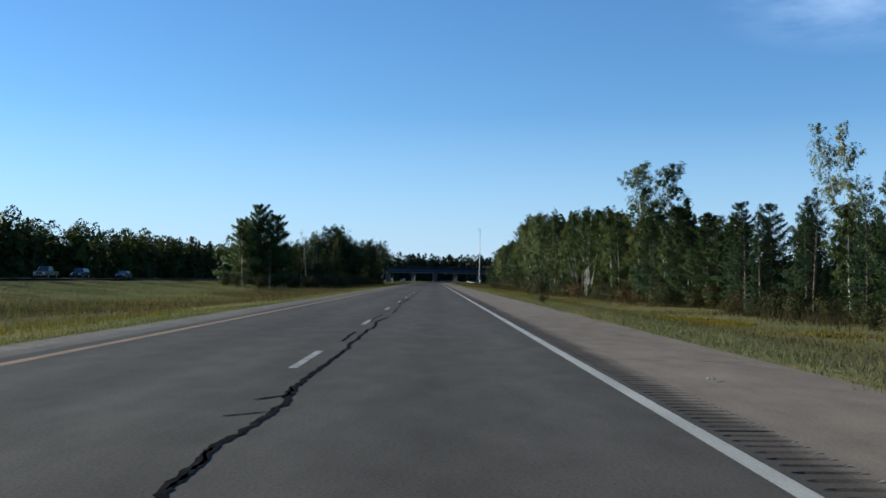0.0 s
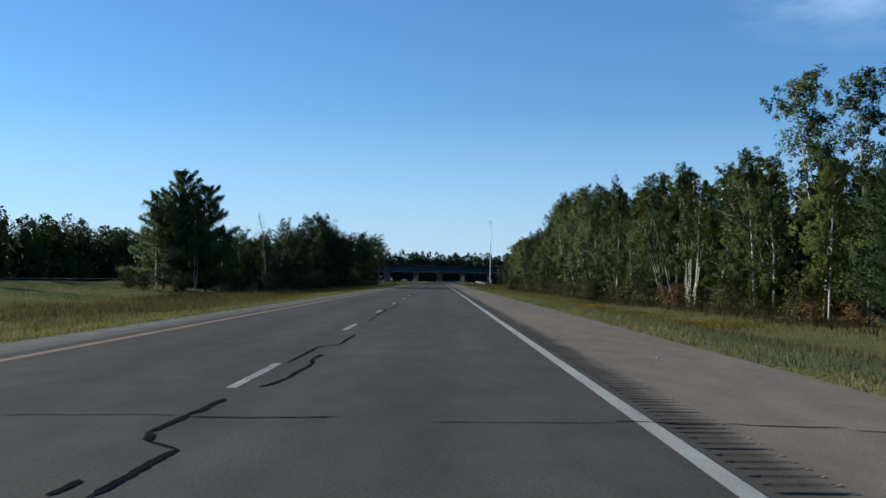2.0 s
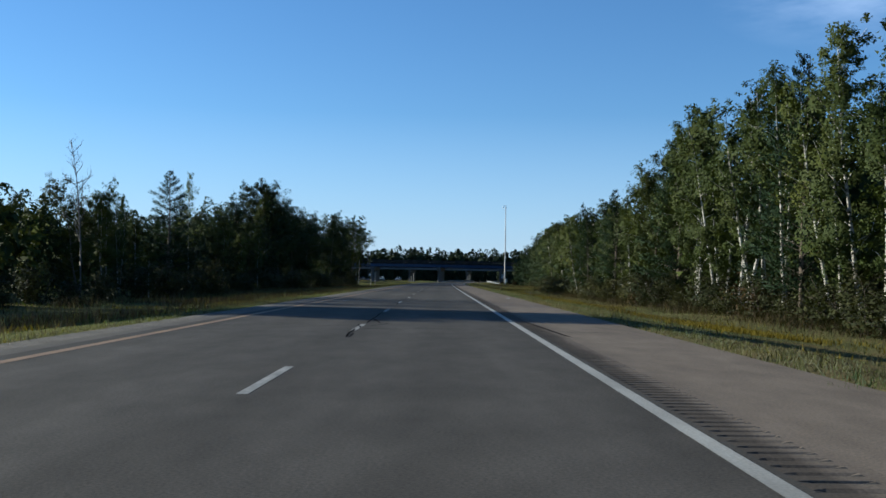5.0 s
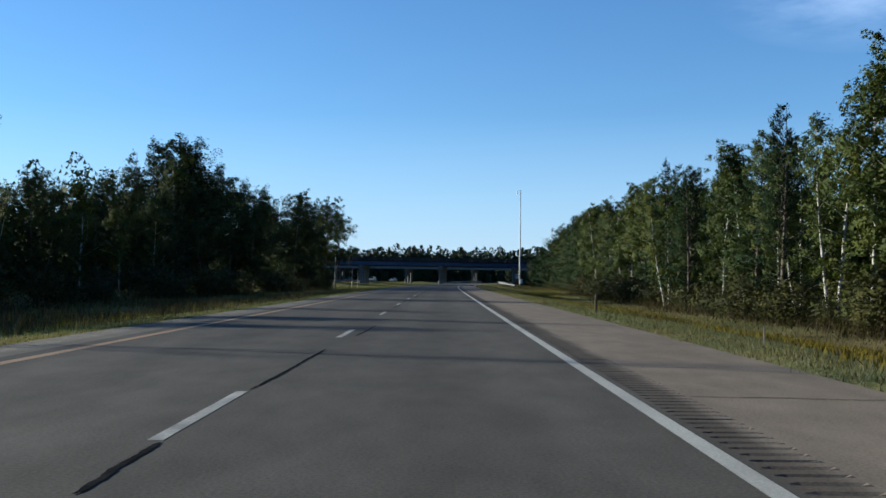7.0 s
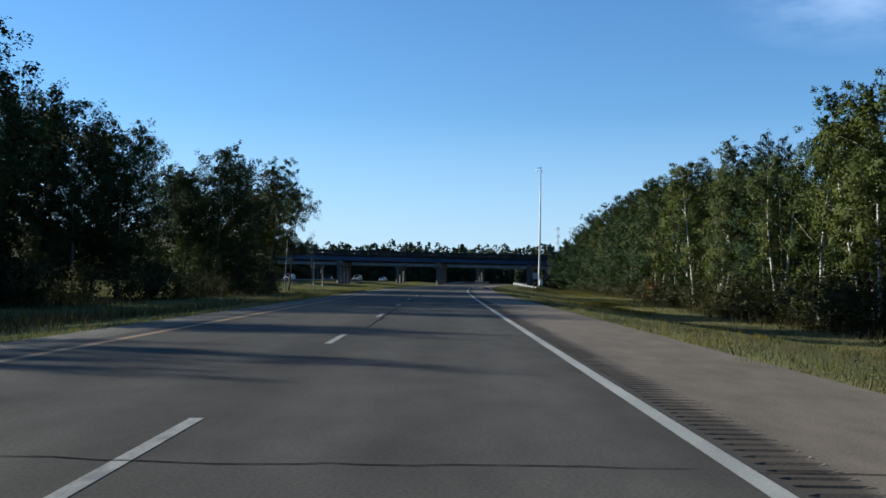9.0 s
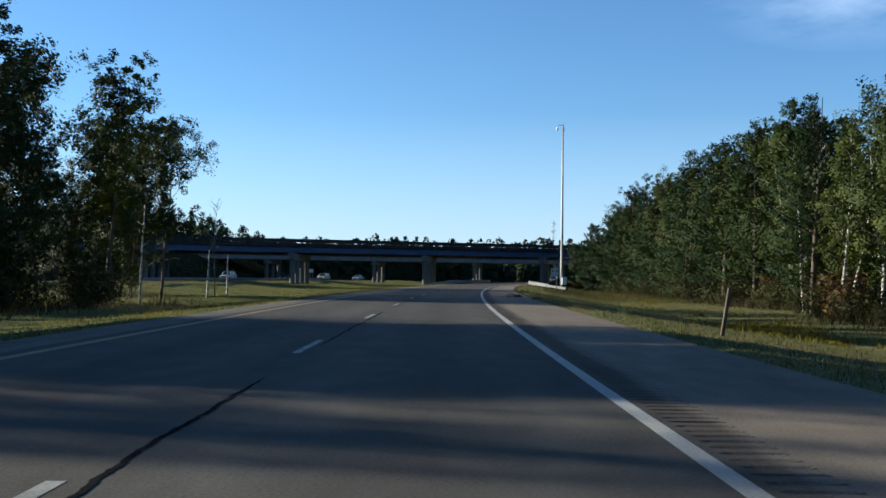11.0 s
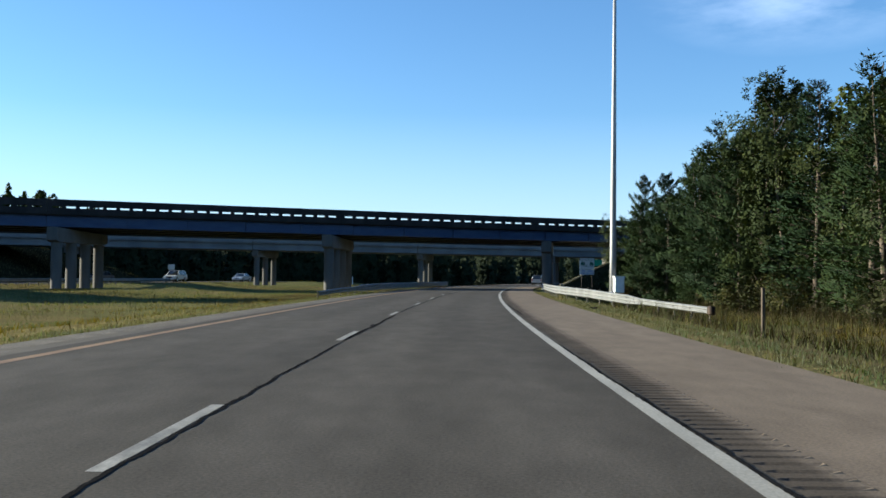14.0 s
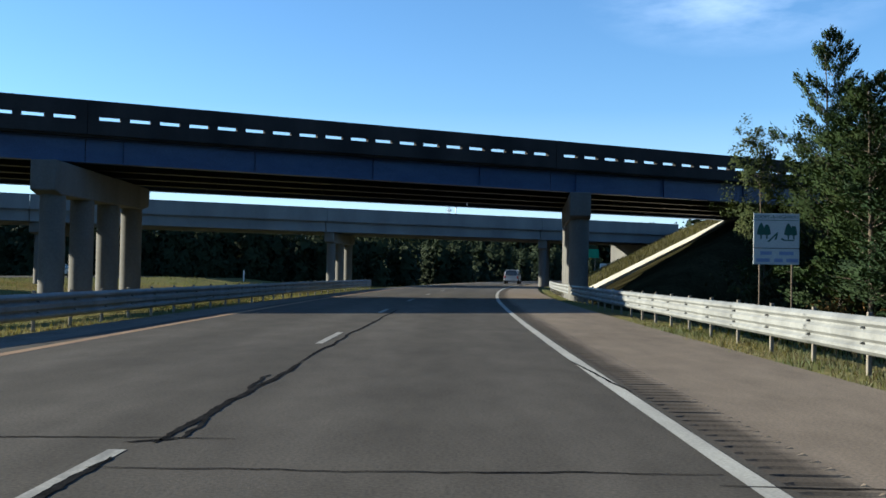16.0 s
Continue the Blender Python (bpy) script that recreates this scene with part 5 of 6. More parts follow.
woods("woods", scatter(135, 10, belt_spot), 10, 0.42, 600, "thick dark woods inside the median belt", False, 0.27)
woods("woods", scatter(210, 3, right_spot), 3, 0.5, 800, "dense mixed woods behind the roadside trees", False)
woods("woods", scatter(300, 4, left_spot), 4, 0.62, 500, "dark mixed woods beyond the opposite carriageway", False, 0.3)
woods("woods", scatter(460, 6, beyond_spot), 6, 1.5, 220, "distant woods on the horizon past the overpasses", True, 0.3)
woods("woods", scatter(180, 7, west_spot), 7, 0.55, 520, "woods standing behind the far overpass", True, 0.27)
woods("woods", scatter(150, 12, tall_spot), 12, 0.62, 800, "tall green woods behind the west bank of the crossing road", False, 0.24)
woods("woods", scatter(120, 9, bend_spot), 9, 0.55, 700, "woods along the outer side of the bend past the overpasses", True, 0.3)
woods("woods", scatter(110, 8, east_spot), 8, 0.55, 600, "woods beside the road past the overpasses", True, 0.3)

# ---- roadside things ----
def camera_pole():
    ob = thing("camera_pole", Matrix.Translation((22.62, 511.4, ground_z(22.62, 511.4) - 0.1)), "tall tapered grey steel pole with a camera on a bracket", "pole")
    bm = bmesh.new()
    tube(bm, [(0, 0, z) for z in (0, 4, 10, 18, 28.10)], [0.27, 0.25, 0.215, 0.17, 0.11], 16)
    part("shaft", bm, M_POLE, ob)
    bm = bmesh.new()
    tube(bm, [(0, 0, 0), (0, 0, 0.12)], [0.42, 0.42], 16)
    for k in range(6):
        a = k * math.pi / 3
        tube(bm, [(0.35 * math.cos(a), 0.35 * math.sin(a), 0.12), (0.35 * math.cos(a), 0.35 * math.sin(a), 0.2)], [0.035, 0.035], 6)
    part("base_plate", bm, M_POLE, ob)
    bm = bmesh.new()
    tube(bm, [(0, 0, 27.95), (-0.5, 0, 27.98), (-0.9, 0, 27.90), (-0.95, 0, 27.70)], [0.06, 0.055, 0.05, 0.05], 8)
    part("bracket", bm, M_POLE, ob)
    bm = bmesh.new()
    tube(bm, [(-0.95, 0, 27.70), (-0.95, 0, 27.45), (-0.95, 0, 27.18), (-0.95, 0, 27.04)], [0.1, 0.17, 0.17, 0.06], 10)
    part("camera_dome", bm, M_CABINET, ob, "hanging white camera housing")
    part("antenna", boxes((0.1, 0.3, -0.06, 0.06, 27.30, 27.36), (0.1, 0.26, -0.05, 0.05, 26.90, 26.95), (0.24, 0.3, -0.1, 0.1, 26.80, 27.50), bevel=0.01), M_POLE, ob)
    cab = part("cabinet", boxes((-0.06, 0.72, -0.86, -0.28, 0.95, 2.2), bevel=0.04), M_CABINET, ob, "white equipment cabinet")
    part("cabinet_door", boxes((-0.01, 0.67, -0.885, -0.862, 1.02, 2.13), bevel=0.008), M_CABINET, cab)
    part("handle", boxes((0.57, 0.6, -0.91, -0.885, 1.5, 1.65)), M_POLE, cab)
    part("cabinet_roof", boxes((-0.1, 0.76, -0.9, -0.24, 2.2, 2.25), bevel=0.01), M_CABINET, cab)


def flat_shape(points, y, thick=0.004):
    bm = bmesh.new()
    f = bm.faces.new([bm.verts.new((x, y, z)) for x, z in points])
    g = bmesh.ops.extrude_face_region(bm, geom=[f])
    bmesh.ops.translate(bm, vec=(0, -thick, 0), verts=[v for v in g["geom"] if isinstance(v, bmesh.types.BMVert)])
    bmesh.ops.recalc_face_normals(bm, faces=bm.faces[:])
    return bm


def program_sign():
    x, y = 22.63, 521.15
    g = ground_z(x, y)
    ob = thing("roadside_sign", Matrix.Translation((x, y, g - 0.3)) @ Matrix.Rotation(radians(-9), 4, "Z"), "white highway program sign with green trees on two posts", "sign")
    z0 = 1.52 - g + 0.3
    part("panel", boxes((-0.64, 0.64, -0.012, 0.012, z0, z0 + 0.45), bevel=0.004), M_SIGN, ob)
    part("panel", boxes((-0.64, 0.64, -0.012, 0.012, z0 + 0.47, z0 + 1.44), bevel=0.004), M_SIGN, ob)
    for sx in (-0.45, 0.45):
        part("post", boxes((sx - 0.022, sx + 0.022, 0.014, 0.06, 0, z0 + 1.4), bevel=0.006), M_BARK, ob)
    part("border", boxes((-0.6, 0.6, -0.018, -0.013, z0 + 1.24, z0 + 1.255)), M_SIGN_DARK, ob)
    tx = bpy.data.curves.new("words", "FONT")
    tx.body, tx.size, tx.align_x, tx.extrude = "ADOPT-A-HIGHWAY", 0.135, "CENTER", 0.002
    tmp = new("words", tx)
    bpy.context.view_layer.update()
    me = bpy.data.meshes.new_from_object(tmp.evaluated_get(bpy.context.evaluated_depsgraph_get()))
    bpy.data.objects.remove(tmp)
    part_mesh("words", me, M_SIGN_DARK, ob, at=Matrix.Translation((0, -0.017, z0 + 1.295)) @ Matrix.Rotation(math.pi / 2, 4, "X"))
    for cx, s in ((-0.43, 1.0), (-0.27, 0.9), (0.33, 1.0), (0.48, 0.8)):
        b = z0 + 0.72
        pts = [(cx - 0.02, b), (cx + 0.02, b), (cx + 0.02, b + 0.1), (cx + 0.12 * s, b + 0.13), (cx + 0.1 * s, b + 0.26), (cx + 0.06 * s, b + 0.38), (cx, b + 0.46 * s), (cx - 0.06 * s, b + 0.38), (cx - 0.1 * s, b + 0.26), (cx - 0.12 * s, b + 0.13), (cx - 0.02, b + 0.1)]
        part("tree_print", flat_shape(pts, -0.013), M_SIGN_DARK, ob)
    for pts in ([(-0.26, 0.64), (-0.2, 0.64), (0.02, 0.86), (0.06, 0.92), (0.0, 0.9)], [(-0.06, 0.7), (0.0, 0.7), (0.04, 0.86), (0.0, 0.86)], [(0.12, 0.72), (0.2, 0.67), (0.5, 0.67), (0.5, 0.7), (0.22, 0.71), (0.16, 0.76)]):
        part("road_print", flat_shape([(a, z0 + b) for a, b in pts], -0.013), M_SIGN_DARK, ob)
    for a, b, z, h in ((-0.45, -0.13, 0.27, 0.1), (0.08, 0.48, 0.27, 0.1), (-0.56, -0.18, 0.07, 0.1), (-0.06, 0.18, 0.07, 0.1), (0.28, 0.6, 0.07, 0.1)):
        part("print_bar", boxes((a, b, -0.017, -0.013, z0 + z, z0 + z + h)), M_SIGN_BLUE, ob)


def guide_sign(x, y, w, h, z, mat, label):
    g = ground_z(x, y)
    ob = thing("guide_sign", Matrix.Translation((x, y, g - 0.3)) @ Matrix.Rotation(radians(-12), 4, "Z"), label, "sign")
    z0 = z - g + 0.3
    part("panel", boxes((-w / 2, w / 2, -0.015, 0.015, z0, z0 + h), bevel=0.005), mat, ob)
    for s in (-0.3, 0.3):
        part("post", boxes((s * w - 0.05, s * w + 0.05, 0.017, 0.11, 0, z0 + h)), M_POST, ob)


def lattice_mast():
    ob = thing("lattice_mast", Matrix.Translation((127.0, 1390.0, -1)), "distant grey lattice radio mast with antennas", "mast")
    h, legs = 62.0, []
    for k in range(3):
        a = k * 2.0944
        bm = bmesh.new()
        tube(bm, [(1.6 * math.cos(a), 1.6 * math.sin(a), 0), (0.5 * math.cos(a), 0.5 * math.sin(a), h)], [0.16, 0.12], 5)
        part("leg", bm, M_POLE, ob)
    bm = bmesh.new()
    for i in range(30):
        for k in range(3):
            f, g = i / 30, (i + 1) / 30
            a, b = k * 2.0944, (k + 1) * 2.0944
            r, s = 1.6 - 1.1 * f, 1.6 - 1.1 * g
            tube(bm, [(r * math.cos(a), r * math.sin(a), f * h), (s * math.cos(b), s * math.sin(b), g * h)], [0.07, 0.07], 3, False)
    part("bracing", bm, M_POLE, ob)
    for z, n in ((59, 6), (51, 6), (44, 3)):
        for k in range(n):
            a = k * 6.283 / n
            part("antenna", boxes((-0.25, 0.25, -0.2, 0.2, -1.2, 1.2), bevel=0.03), M_CABINET, ob, at=Matrix.Translation((1.9 * math.cos(a), 1.9 * math.sin(a), z)))
        part("antenna_frame", boxes((-1.8, 1.8, -0.08, 0.08, z - 0.1, z + 0.1), (-0.08, 0.08, -1.8, 1.8, z - 0.1, z + 0.1)), M_POLE, ob)


def marker_post(x, y, h, lean, mat, label, thick=0.05):
    ob = thing("marker_post", Matrix.Translation((x, y, ground_z(x, y) - 0.25)) @ Matrix.Rotation(lean, 4, "Y"), label, "post")
    part("post", boxes((-thick, thick, -thick, thick, 0, h + 0.25), bevel=0.012), mat, ob)
    return ob


camera_pole()
program_sign()
guide_sign(50.5, 642.0, 2.6, 1.3, 3.9, M_SIGN_GREEN, "green guide sign on the bank past the overpasses")
guide_sign(on_road(9.5, 690).x, 688.0, 3.2, 1.5, 2.2, M_SIGN, "pale sign panel beside the road past the overpasses")
guide_sign(-32.0, 617.0, 1.2, 0.95, 2.0, M_SIGN, "small pale sign beyond the opposite carriageway")
lattice_mast()
marker_post(-0.2, 640.0, 1.6, 0.0, M_CABINET, "white marker post in the median past the overpasses", 0.07)
marker_post(8.0, 366.3, 1.25, radians(9), M_BARK, "leaning weathered wooden post in the roadside grass", 0.045)
marker_post(6.1, 59.5, 0.8, 0.0, M_BARK, "thin dark marker post beside the shoulder", 0.025)
marker_post(6.0, 255.5, 0.75, 0.02, M_BARK, "short dark marker post in the grass", 0.04)
marker_post(7.6, 240.0, 0.45, -0.03, M_DEAD, "short pale marker stake in the grass", 0.018)
marker_post(15.8, 463.3, 1.5, 0.0, M_BARK, "dark upright post in the grass before the guardrail", 0.05)
p = marker_post(17.9, 492.0, 0.85, 0.0, M_CABINET, "small white metering stake behind the guardrail", 0.03)
part("cross_piece", boxes((-0.12, 0.12, -0.03, 0.03, 0.98, 1.08)), M_CABINET, p)
part("cross_piece", boxes((-0.1, 0.1, -0.03, 0.03, 0.55, 0.6)), M_CABINET, p)


def tyre_shred(x, y, yaw, length, width, rise, seed, label):
    """A torn strip of tread, arched and twisted."""
    ob = thing("tyre_shred", Matrix.Translation((x, y, 0.002)) @ Matrix.Rotation(yaw, 4, "Z"), label, "tyre debris")
    bm = bmesh.new()
    n, m = 22, 7
    rows = []
    for i in range(n + 1):
        f = i / n
        half = width / 2 * (0.55 + 0.45 * math.sin(math.pi * min(1, f * 1.15 + 0.08))) * (0.85 + 0.3 * noise.noise(Vector((f * 7, seed, 0))))
        row = []
        for j in range(m):
            g = j / (m - 1) * 2 - 1
            arch = rise * (math.sin(math.pi * f) ** 0.7 * (1 - 0.75 * g * g)) + 0.03 * noise.noise(Vector((f * 11, g * 3, seed)))
            row.append(bm.verts.new(((f - 0.5) * length, g * half + 0.06 * noise.noise(Vector((f * 4, seed, 2))), max(0.012, arch))))
        rows.append(row)
    for a, b in zip(rows, rows[1:]):
        for k in range(m - 1):
            bm.faces.new((a[k], a[k + 1], b[k + 1], b[k]))
    g = bmesh.ops.extrude_face_region(bm, geom=bm.faces[:])
    bmesh.ops.translate(bm, vec=(0, 0, -0.012), verts=[v for v in g["geom"] if isinstance(v, bmesh.types.BMVert)])
    bmesh.ops.recalc_face_normals(bm, faces=bm.faces[:])
    part("tread", bm, M_RUBBER, ob)
    rng = R(seed)
    for k in range(5):
        bm = bmesh.new()
        pts = curve_pts(rng, (length * (0.42 if k % 2 else -0.45), 0.1 * rng.normal(), 0.03), (1 if k % 2 else -1, rng.normal(scale=0.5), 0.7), 0.22, 4, 0.8, 0.3)
        tube(bm, [tuple(q) for q in pts], [0.01, 0.009, 0.008, 0.006, 0.004], 4, False)
        part("wire", bm, M_RUBBER, ob)


tyre_shred(5.5, 402.9, radians(-78), 1.9, 0.42, 0.17, 3, "long arched strip of black tyre tread on the shoulder")
tyre_shred(5.62, 399.0, radians(-70), 1.0, 0.36, 0.13, 5, "torn black tyre piece lying on the shoulder")
tyre_shred(4.98, 398.4, radians(-70), 0.6, 0.16, 0.05, 8, "small scrap of black tyre on the shoulder")
tyre_shred(12.35 - 0.2, 470.5, radians(60), 0.45, 0.2, 0.05, 11, "small scrap of black rubber on the shoulder")
tyre_shred(6.0, 393.5, radians(40), 0.5, 0.22, 0.06, 12, "small scrap of black rubber on the shoulder")


def litter(x, y, yaw, w):
    """A crumpled scrap lying on the shoulder."""
    ob = thing("litter_scrap", Matrix.Translation((x, y, 0.004)) @ Matrix.Rotation(yaw, 4, "Z"), "small pale crumpled scrap on the asphalt shoulder", "litter")
    bm = bmesh.new()
    grid = [[bm.verts.new((w * (i / 5 - 0.5), w * 0.5 * (j / 3 - 0.5), max(0.002, 0.03 + 0.03 * noise.noise(Vector((i * 0.9, j * 1.3, x)))))) for j in range(4)] for i in range(6)]
    for i in range(5):
        for j in range(3):
            bm.faces.new((grid[i][j], grid[i + 1][j], grid[i + 1][j + 1], grid[i][j + 1]))
    g = bmesh.ops.extrude_face_region(bm, geom=bm.faces[:])
    bmesh.ops.translate(bm, vec=(0, 0, -0.003), verts=[v for v in g["geom"] if isinstance(v, bmesh.types.BMVert)])
    bmesh.ops.recalc_face_normals(bm, faces=bm.faces[:])
    part("scrap", bm, M_SIGN, ob)


litter(2.98, 11.3, 0.3, 0.1)
litter(3.82, 212.2, -0.2, 0.2)
litter(3.3, 76.0, 0.9, 0.1)


# ---- vehicles ----
def vehicle(kind, paint, m, label, category):
    """A car with body, glass, wheels and lamps. Local +x is forward."""
    ob = thing(kind, m, label, category)
    if kind == "pickup_truck":
        L, W, lo, hood, top = 5.6, 1.95, 0.42, 1.12, 1.82
        side = [(-2.8, lo + 0.1), (-2.8, hood), (2.75, hood - 0.05), (2.8, hood - 0.2), (2.8, lo)]
        cab = [(-0.75, hood), (-0.55, top), (0.75, top), (1.45, hood)]
    elif kind == "sedan":
        L, W, lo, hood, top = 4.7, 1.8, 0.3, 0.93, 1.43
        side = [(-2.35, lo + 0.15), (-2.33, hood), (-1.5, hood + 0.03), (1.0, hood), (2.2, hood - 0.18), (2.35, lo + 0.2), (2.3, lo)]
        cab = [(-1.75, hood), (-0.95, top - 0.03), (0.25, top), (1.2, hood - 0.02)]
    else:
        L, W, lo, hood, top = 4.7, 1.86, 0.36, 1.05, 1.74
        side = [(-2.35, lo + 0.12), (-2.35, hood), (1.15, hood), (2.2, hood - 0.14), (2.35, lo + 0.25), (2.3, lo)]
        cab = [(-2.28, hood), (-1.95, top - 0.04), (0.35, top), (1.25, hood)]

    def prism(pts, w0, w1, z0, z1):
        bm = bmesh.new()
        ws = [w0 + (w1 - w0) * (z - z0) / (z1 - z0) for _, z in pts]
        a = [bm.verts.new((x, -w / 2, z)) for (x, z), w in zip(pts, ws)]
        b = [bm.verts.new((x, w / 2, z)) for (x, z), w in zip(pts, ws)]
        bm.faces.new(a)
        bm.faces.new(b[::-1])
        for k in range(len(pts)):
            bm.faces.new((a[k], b[k], b[(k + 1) % len(pts)], a[(k + 1) % len(pts)]))
        bmesh.ops.recalc_face_normals(bm, faces=bm.faces[:])
        return bm

    bm = prism(side, W * 0.96, W, lo, hood)
    bmesh.ops.bevel(bm, geom=bm.edges[:], offset=0.05, segments=2, affect="EDGES")
    body = part("body", bm, paint, ob)
    bm = prism(cab, W * 0.94, W * 0.76, hood, top)
    bmesh.ops.bevel(bm, geom=bm.edges[:], offset=0.05, segments=2, affect="EDGES")
    part("cabin", bm, M_GLASS, ob, "dark glazed cabin")
    (xa, za), (xb, zb), (xc, zc), (xd, zd) = cab
    part("roof", boxes((xb + 0.05, xc - 0.05, -W * 0.37, W * 0.37, top - 0.03, top + 0.03), bevel=0.02), paint, ob)
    for s in (-1, 1):
        for (x0, z0), (x1, z1) in (((xa + 0.1, za), (xb + 0.08, zb)), ((xd - 0.06, zd), (xc, zc)), (((xa + xd) / 2 - 0.1, hood), ((xb + xc) / 2 - 0.1, top))):
            bm = bmesh.new()
            tube(bm, [(x0, s * W * 0.462, z0 - 0.03), (x1, s * W * 0.372, z1)], [0.055, 0.05], 6)
            part("pillar", bm, paint, ob)
        part("mirror", boxes((xd - 0.35, xd - 0.2, s * W * 0.5 - 0.02, s * W * 0.5 + 0.14, hood + 0.02, hood + 0.2), bevel=0.03), paint, ob)
        part("headlight", boxes((L / 2 - 0.06, L / 2 + 0.012, s * W * 0.36 - 0.19, s * W * 0.36 + 0.17, hood - 0.4, hood - 0.24), bevel=0.02), M_LENS, ob)
        part("tail_light", boxes((-L / 2 - 0.012, -L / 2 + 0.05, s * W * 0.42 - 0.12, s * W * 0.42 + 0.06, hood - 0.38, hood - 0.06), bevel=0.015), M_RED, ob)
        for x in (-L * 0.3, L * 0.31):
            bm = bmesh.new()
            r = 0.34 if kind == "sedan" else 0.38
            tube(bm, [(x, s * (W / 2 - 0.22), r), (x, s * (W / 2 - 0.2), r), (x, s * (W / 2 + 0.0), r), (x, s * (W / 2 + 0.02), r)], [r * 0.9, r, r, r * 0.9], 18)
            wheel = part("wheel", bm, M_TYRE, ob)
            bm = bmesh.new()
            tube(bm, [(x, s * (W / 2 - 0.02), r), (x, s * (W / 2 + 0.028), r)], [r * 0.62, r * 0.56], 12)
            part("rim", bm, M_RIM, wheel)
    part("bumper", boxes((-L / 2 - 0.07, -L / 2 + 0.06, -W * 0.47, W * 0.47, lo + 0.06, lo + 0.3), bevel=0.03), paint if kind != "pickup_truck" else M_RIM, ob)
    part("bumper", boxes((L / 2 - 0.08, L / 2 + 0.06, -W * 0.47, W * 0.47, lo + 0.02, lo + 0.26), bevel=0.03), paint, ob)
    part("grille", boxes((L / 2 - 0.05, L / 2 + 0.015, -W * 0.22, W * 0.22, hood - 0.42, hood - 0.22), bevel=0.01), M_TYRE, ob)
    part("rear_plate", boxes((-L / 2 - 0.085, -L / 2 - 0.06, -0.15, 0.15, lo + 0.33, lo + 0.45)), M_SIGN, ob)
    return ob


def heading(u, y, back=False, lift=0.0):
    p = on_road(u, y, lift)
    a = math.atan2(1, slope(y)) + (math.pi if back else 0)
    return Matrix.Translation(p) @ Matrix.Rotation(a, 4, "Z")


P_SILVER = car_paint("silver car paint", (0.46, 0.47, 0.47), 0.3)
P_WHITE = car_paint("white car paint", (0.72, 0.72, 0.71), 0.0)
P_DARK = car_paint("dark blue car paint", (0.02, 0.025, 0.04), 0.3)
P_TAN = car_paint("tan car paint", (0.24, 0.22, 0.14), 0.3)
P_BLACK = car_paint("black car paint", (0.015, 0.015, 0.017), 0.3)
vehicle("suv", P_SILVER, heading(-0.1, 621), "silver sport utility car on the asphalt lane", "car")
vehicle("pickup_truck", P_TAN, heading(-61.0, 160, True, left_rise(160)), "tan pickup truck on the opposite carriageway", "pickup")
vehicle("suv", P_DARK, heading(-61.2, 176, True, left_rise(176)), "dark sport utility car on the opposite carriageway", "car")
vehicle("sedan", P_BLACK, heading(-57.4, 188, True, left_rise(188)), "black sedan on the opposite carriageway", "car")
vehicle("suv", P_WHITE, heading(-53.0, 527, True), "white sport utility car on the opposite carriageway near the overpass", "car")
vehicle("sedan", P_SILVER, heading(-49.6, 600, True), "silver sedan on the opposite carriageway past the overpass", "car")
vehicle("suv", P_WHITE, heading(-49.6, 575, True), "white sport utility car in the outer lane opposite", "car")
vehicle("sedan", P_DARK, heading(-53.2, 560, True), "dark sedan in the outer lane opposite", "car")


# ---- grass ----
def blades(name, n, seed, spot, height, wide, mats, label, category="grass"):
    """Blades or stalks, each rooted in the ground."""
    rng = R(seed)
    P, H = [], []
    while len(P) < n:
        u, y = spot(rng)
        x = bend(y) + u
        h = height(rng, u, y)
        if h <= 0:
            continue
        P.append((x, y, ground_z(x, y) + h * 0.42))
        H.append(h)
    H = np.array(H)
    me = leaf_mesh(name, np.array(P), H, rng, mats, np.tile((0, 0, 1.6), (n, 1)), np.clip(wide / H, 0.03, 0.8)[:, None], out=np.tile((0.0, 0.0, 1.0), (n, 1)), soft=1.0, face=0.0)
    if len(mats) > 1:
        me.polygons.foreach_set("material_index", rng.integers(len(mats), size=n))
    tagged(new(name, me), label, category, "", "stuff")


def patch(u, y, k=0.08, s=1.0):
    return noise.noise(Vector((u * k * 1.6, y * k, s)))


def edge_spot(rng):
    y = rng.uniform(2, 520)
    if rng.random() < 0.55:
        return 4.2 + abs(rng.normal(scale=1.7)), y
    return -6.6 - abs(rng.normal(scale=1.1)), y


def verge_spot(rng):
    y = rng.uniform(4, 640)
    if rng.random() < 0.5 and y < 528:
        return rng.uniform(5.5, right_edge(y) + 1), y
    return rng.uniform(-27, -7.6), y


def field_spot(rng):
    y = rng.uniform(20, 640)
    return rng.uniform(-48, -22), y


def gold_spot(rng):
    y = rng.uniform(20, 520)
    u = rng.normal(right_edge(y) - 9.5, 2.0) if rng.random() < 0.82 else rng.uniform(-20, -11)
    return u, y


def edge_height(r, u, y):
    """Short mown grass that frays out raggedly over the edge of the asphalt."""
    far = (u - 4.2) if u > 0 else (-6.55 - u)
    if far < 0.85 and patch(u, y, 0.45, 13.0) + 0.6 * patch(u, y, 1.9, 3.0) > far * 1.1 - 0.3:
        return 0
    tuft = max(0.0, patch(u, y, 1.1, 6.0) - 0.08) * (2.6 if u > 0 else 1.6)
    return r.uniform(0.025, 0.085) * (1 + 0.9 * patch(u, y, 0.3) + 2.2 * tuft)


def verge_height(r, u, y):
    if abs(u) < 8:
        return r.uniform(0.03, 0.1)
    return r.uniform(0.06, 0.19) * (1.1 + 1.0 * patch(u, y)) * lerp(abs(u), (8, 13), (0.7, 1.0))


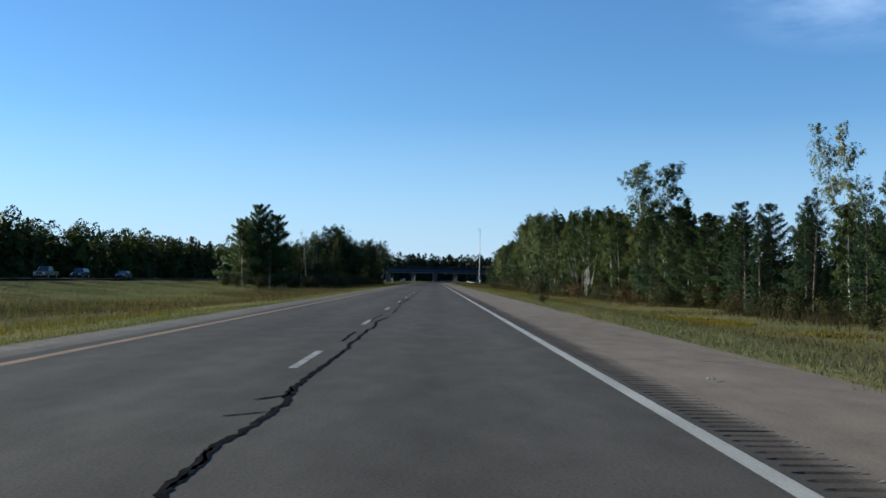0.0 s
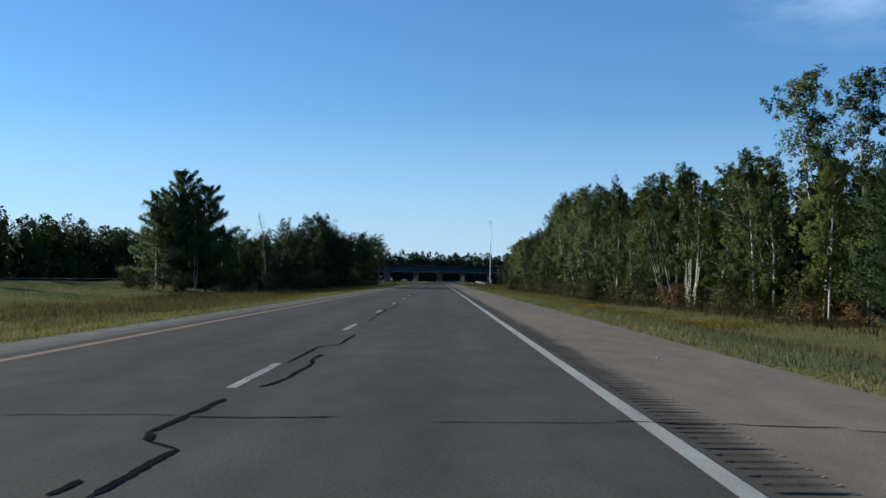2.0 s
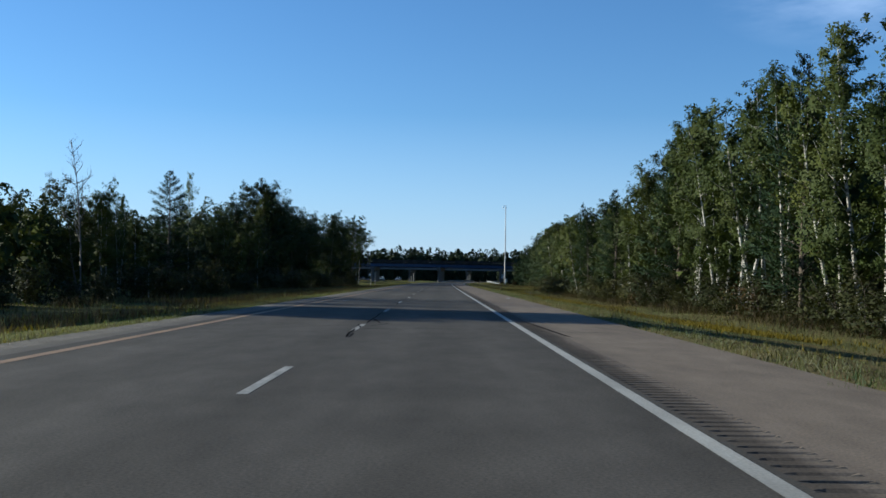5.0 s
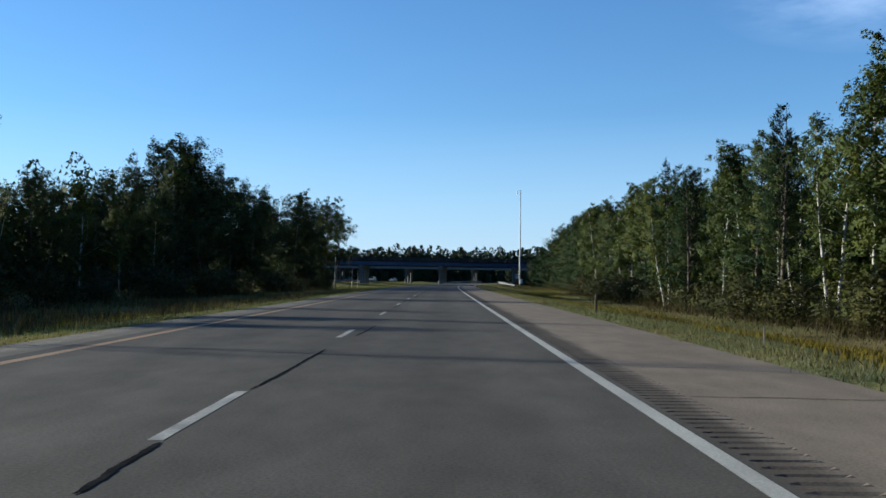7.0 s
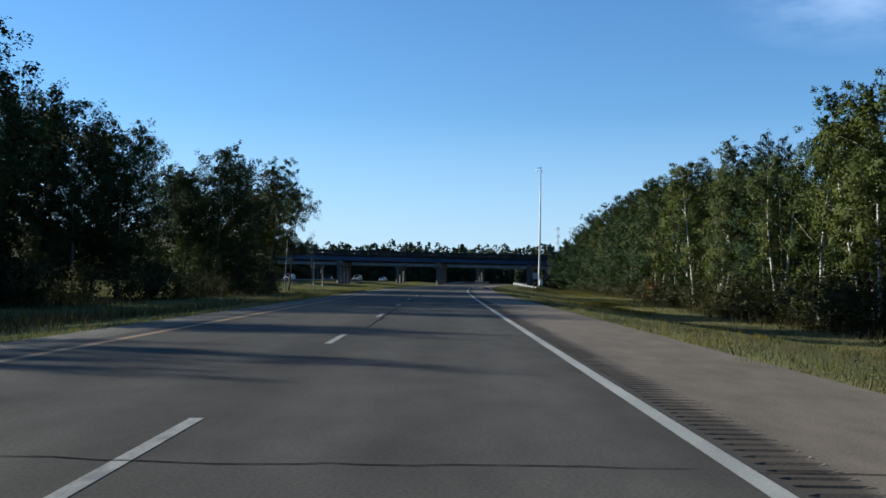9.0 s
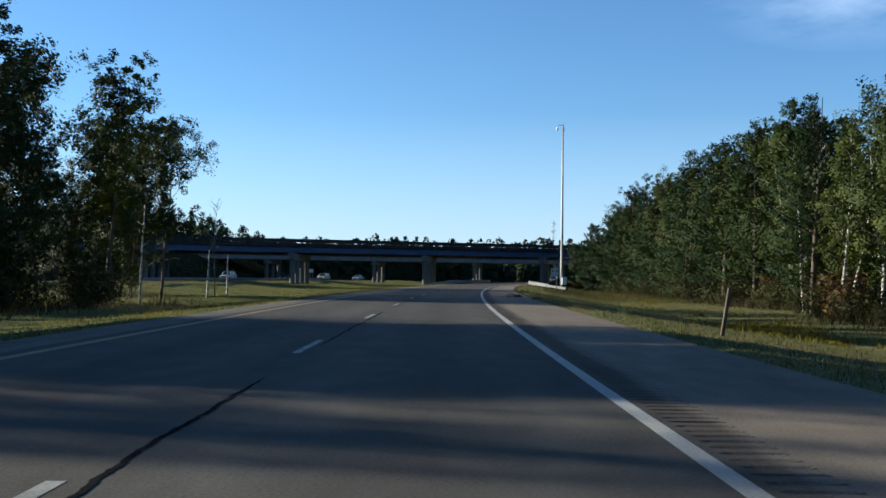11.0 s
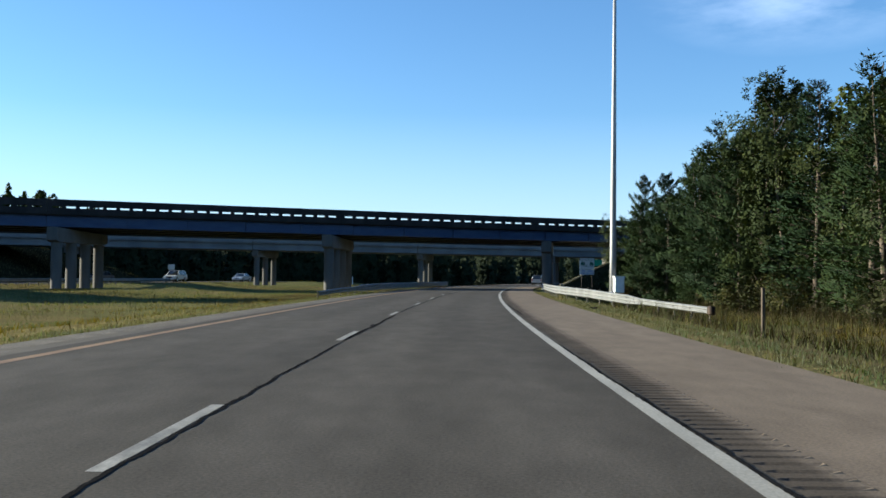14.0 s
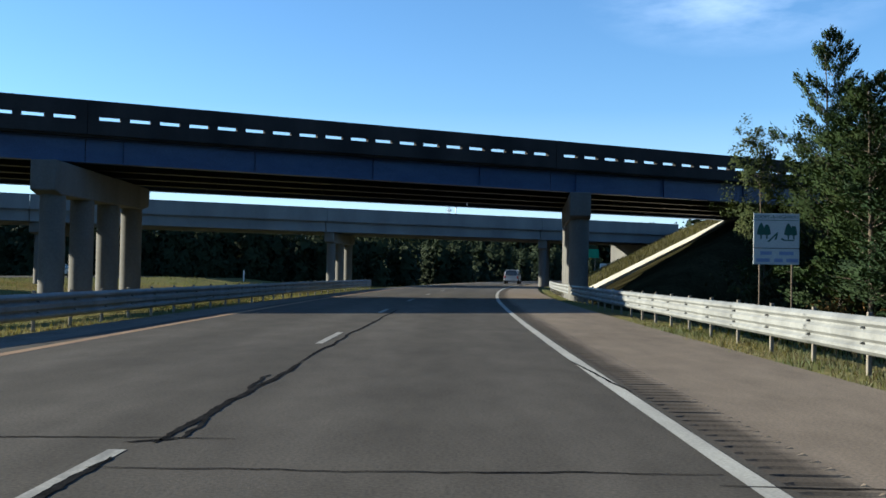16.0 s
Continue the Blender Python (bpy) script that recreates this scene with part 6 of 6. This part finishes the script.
blades("edge_grass", 250000, 201, edge_spot, edge_height, 0.016, [M_MOWN, M_MOWN, M_GRASS, M_DRY], "short yellowish green grass along the asphalt edges")
blades("verge_grass", 220000, 202, verge_spot, verge_height, 0.022, [M_GRASS, M_GRASS, M_GRASS, M_DRY], "rough grass between the road and the woods")
blades("dry_grass", 60000, 203, verge_spot, lambda r, u, y: r.uniform(0.15, 0.42) if patch(u, y, 0.05, 4.0) > lerp(y, (300, 360), (-0.06, 0.3)) and abs(u) > 9.5 else 0, 0.02, [M_DRY], "brown dry grass stalks in the verge")
blades("field_grass", 50000, 204, field_spot, lambda r, u, y: r.uniform(0.12, 0.3), 0.06, [M_GRASS], "green grass of the wide median field")
blades("goldenrod", 32000, 205, gold_spot, lambda r, u, y: r.uniform(0.1, 0.28) if patch(u, y, 0.07, 9.0) + 0.5 * patch(u, y, 0.5, 2.0) > 0.2 else 0, 0.055, [M_GOLD], "yellow goldenrod flowering in patches along the verge", "wildflowers")



def brush_spot(rng):
    y = rng.uniform(20, 528)
    if rng.random() < 0.7:
        return right_edge(y) - abs(rng.normal(scale=2.2)) + 0.8, y
    return -lerp(y, (150, 345, 400, 440), (25, 26, 23, 21)) + rng.normal(scale=1.6), y


blades("brown_weeds", 60000, 207, brush_spot, lambda r, u, y: r.uniform(0.35, 1.0) * (1 + 0.8 * patch(u, y, 0.12, 2.0)) if (u > 0 or 150 < y < 415) and patch(u, y, 0.06, 12.0) > -0.15 else 0, 0.045, [M_BRUSH, M_DRY, M_SHRUB], "tall brown autumn weeds at the foot of the woods", "weeds")


def median_spot(rng):
    y = rng.uniform(25, 330)
    return -lerp(y, (25, 120, 200, 330), (24, 21, 18.5, 17)) - rng.normal(scale=4.2), y


blades("median_weeds", 52000, 209, median_spot, lambda r, u, y: r.uniform(0.2, 0.6) * (1 + 0.8 * patch(u, y, 0.1, 5.0)) if u < -9.5 and patch(u, y, 0.035, 7.0) > lerp(y, (30, 110), (0.22, -0.12)) else 0, 0.03, [M_RUSSET, M_RUSSET, M_BRUSH, M_GRASS], "tall russet weeds standing in the grassy median", "weeds")


def rail_brush_spot(rng):
    y = rng.uniform(448, 529)
    return rng.uniform(8.0, right_edge(y)), y


blades("rail_weeds", 24000, 208, rail_brush_spot, lambda r, u, y: r.uniform(0.15, 0.5) * (1 + 0.9 * patch(u, y, 0.2, 6.0)) * lerp(y, (448, 478), (0.7, 1.3)), 0.03, [M_GRASS, M_SHRUB, M_DRY, M_BRUSH], "tall olive and brown weeds behind the guardrail", "weeds")


def past_edge(x, y):
    """How far (x, y) lies past the near edge of the near bridge; the bank under it is bare."""
    return (y - 536.5 - 0.345 * (x - 0.6)) * 0.945


def bank_spot(rng):
    y = rng.uniform(520, 600)
    return (rng.uniform(7.4, 24) if rng.random() < 0.6 else rng.uniform(-92, -61)), y


blades("bank_weeds", 22000, 206, bank_spot, lambda r, u, y: r.uniform(0.12, 0.45) if embank(bend(y) + u, y) > turf(u, y) and (u < 0 or past_edge(bend(y) + u, y) > 10.9) else 0, 0.05, [M_WEED], "rough weeds and dry grass on the overpass bank", "weeds")
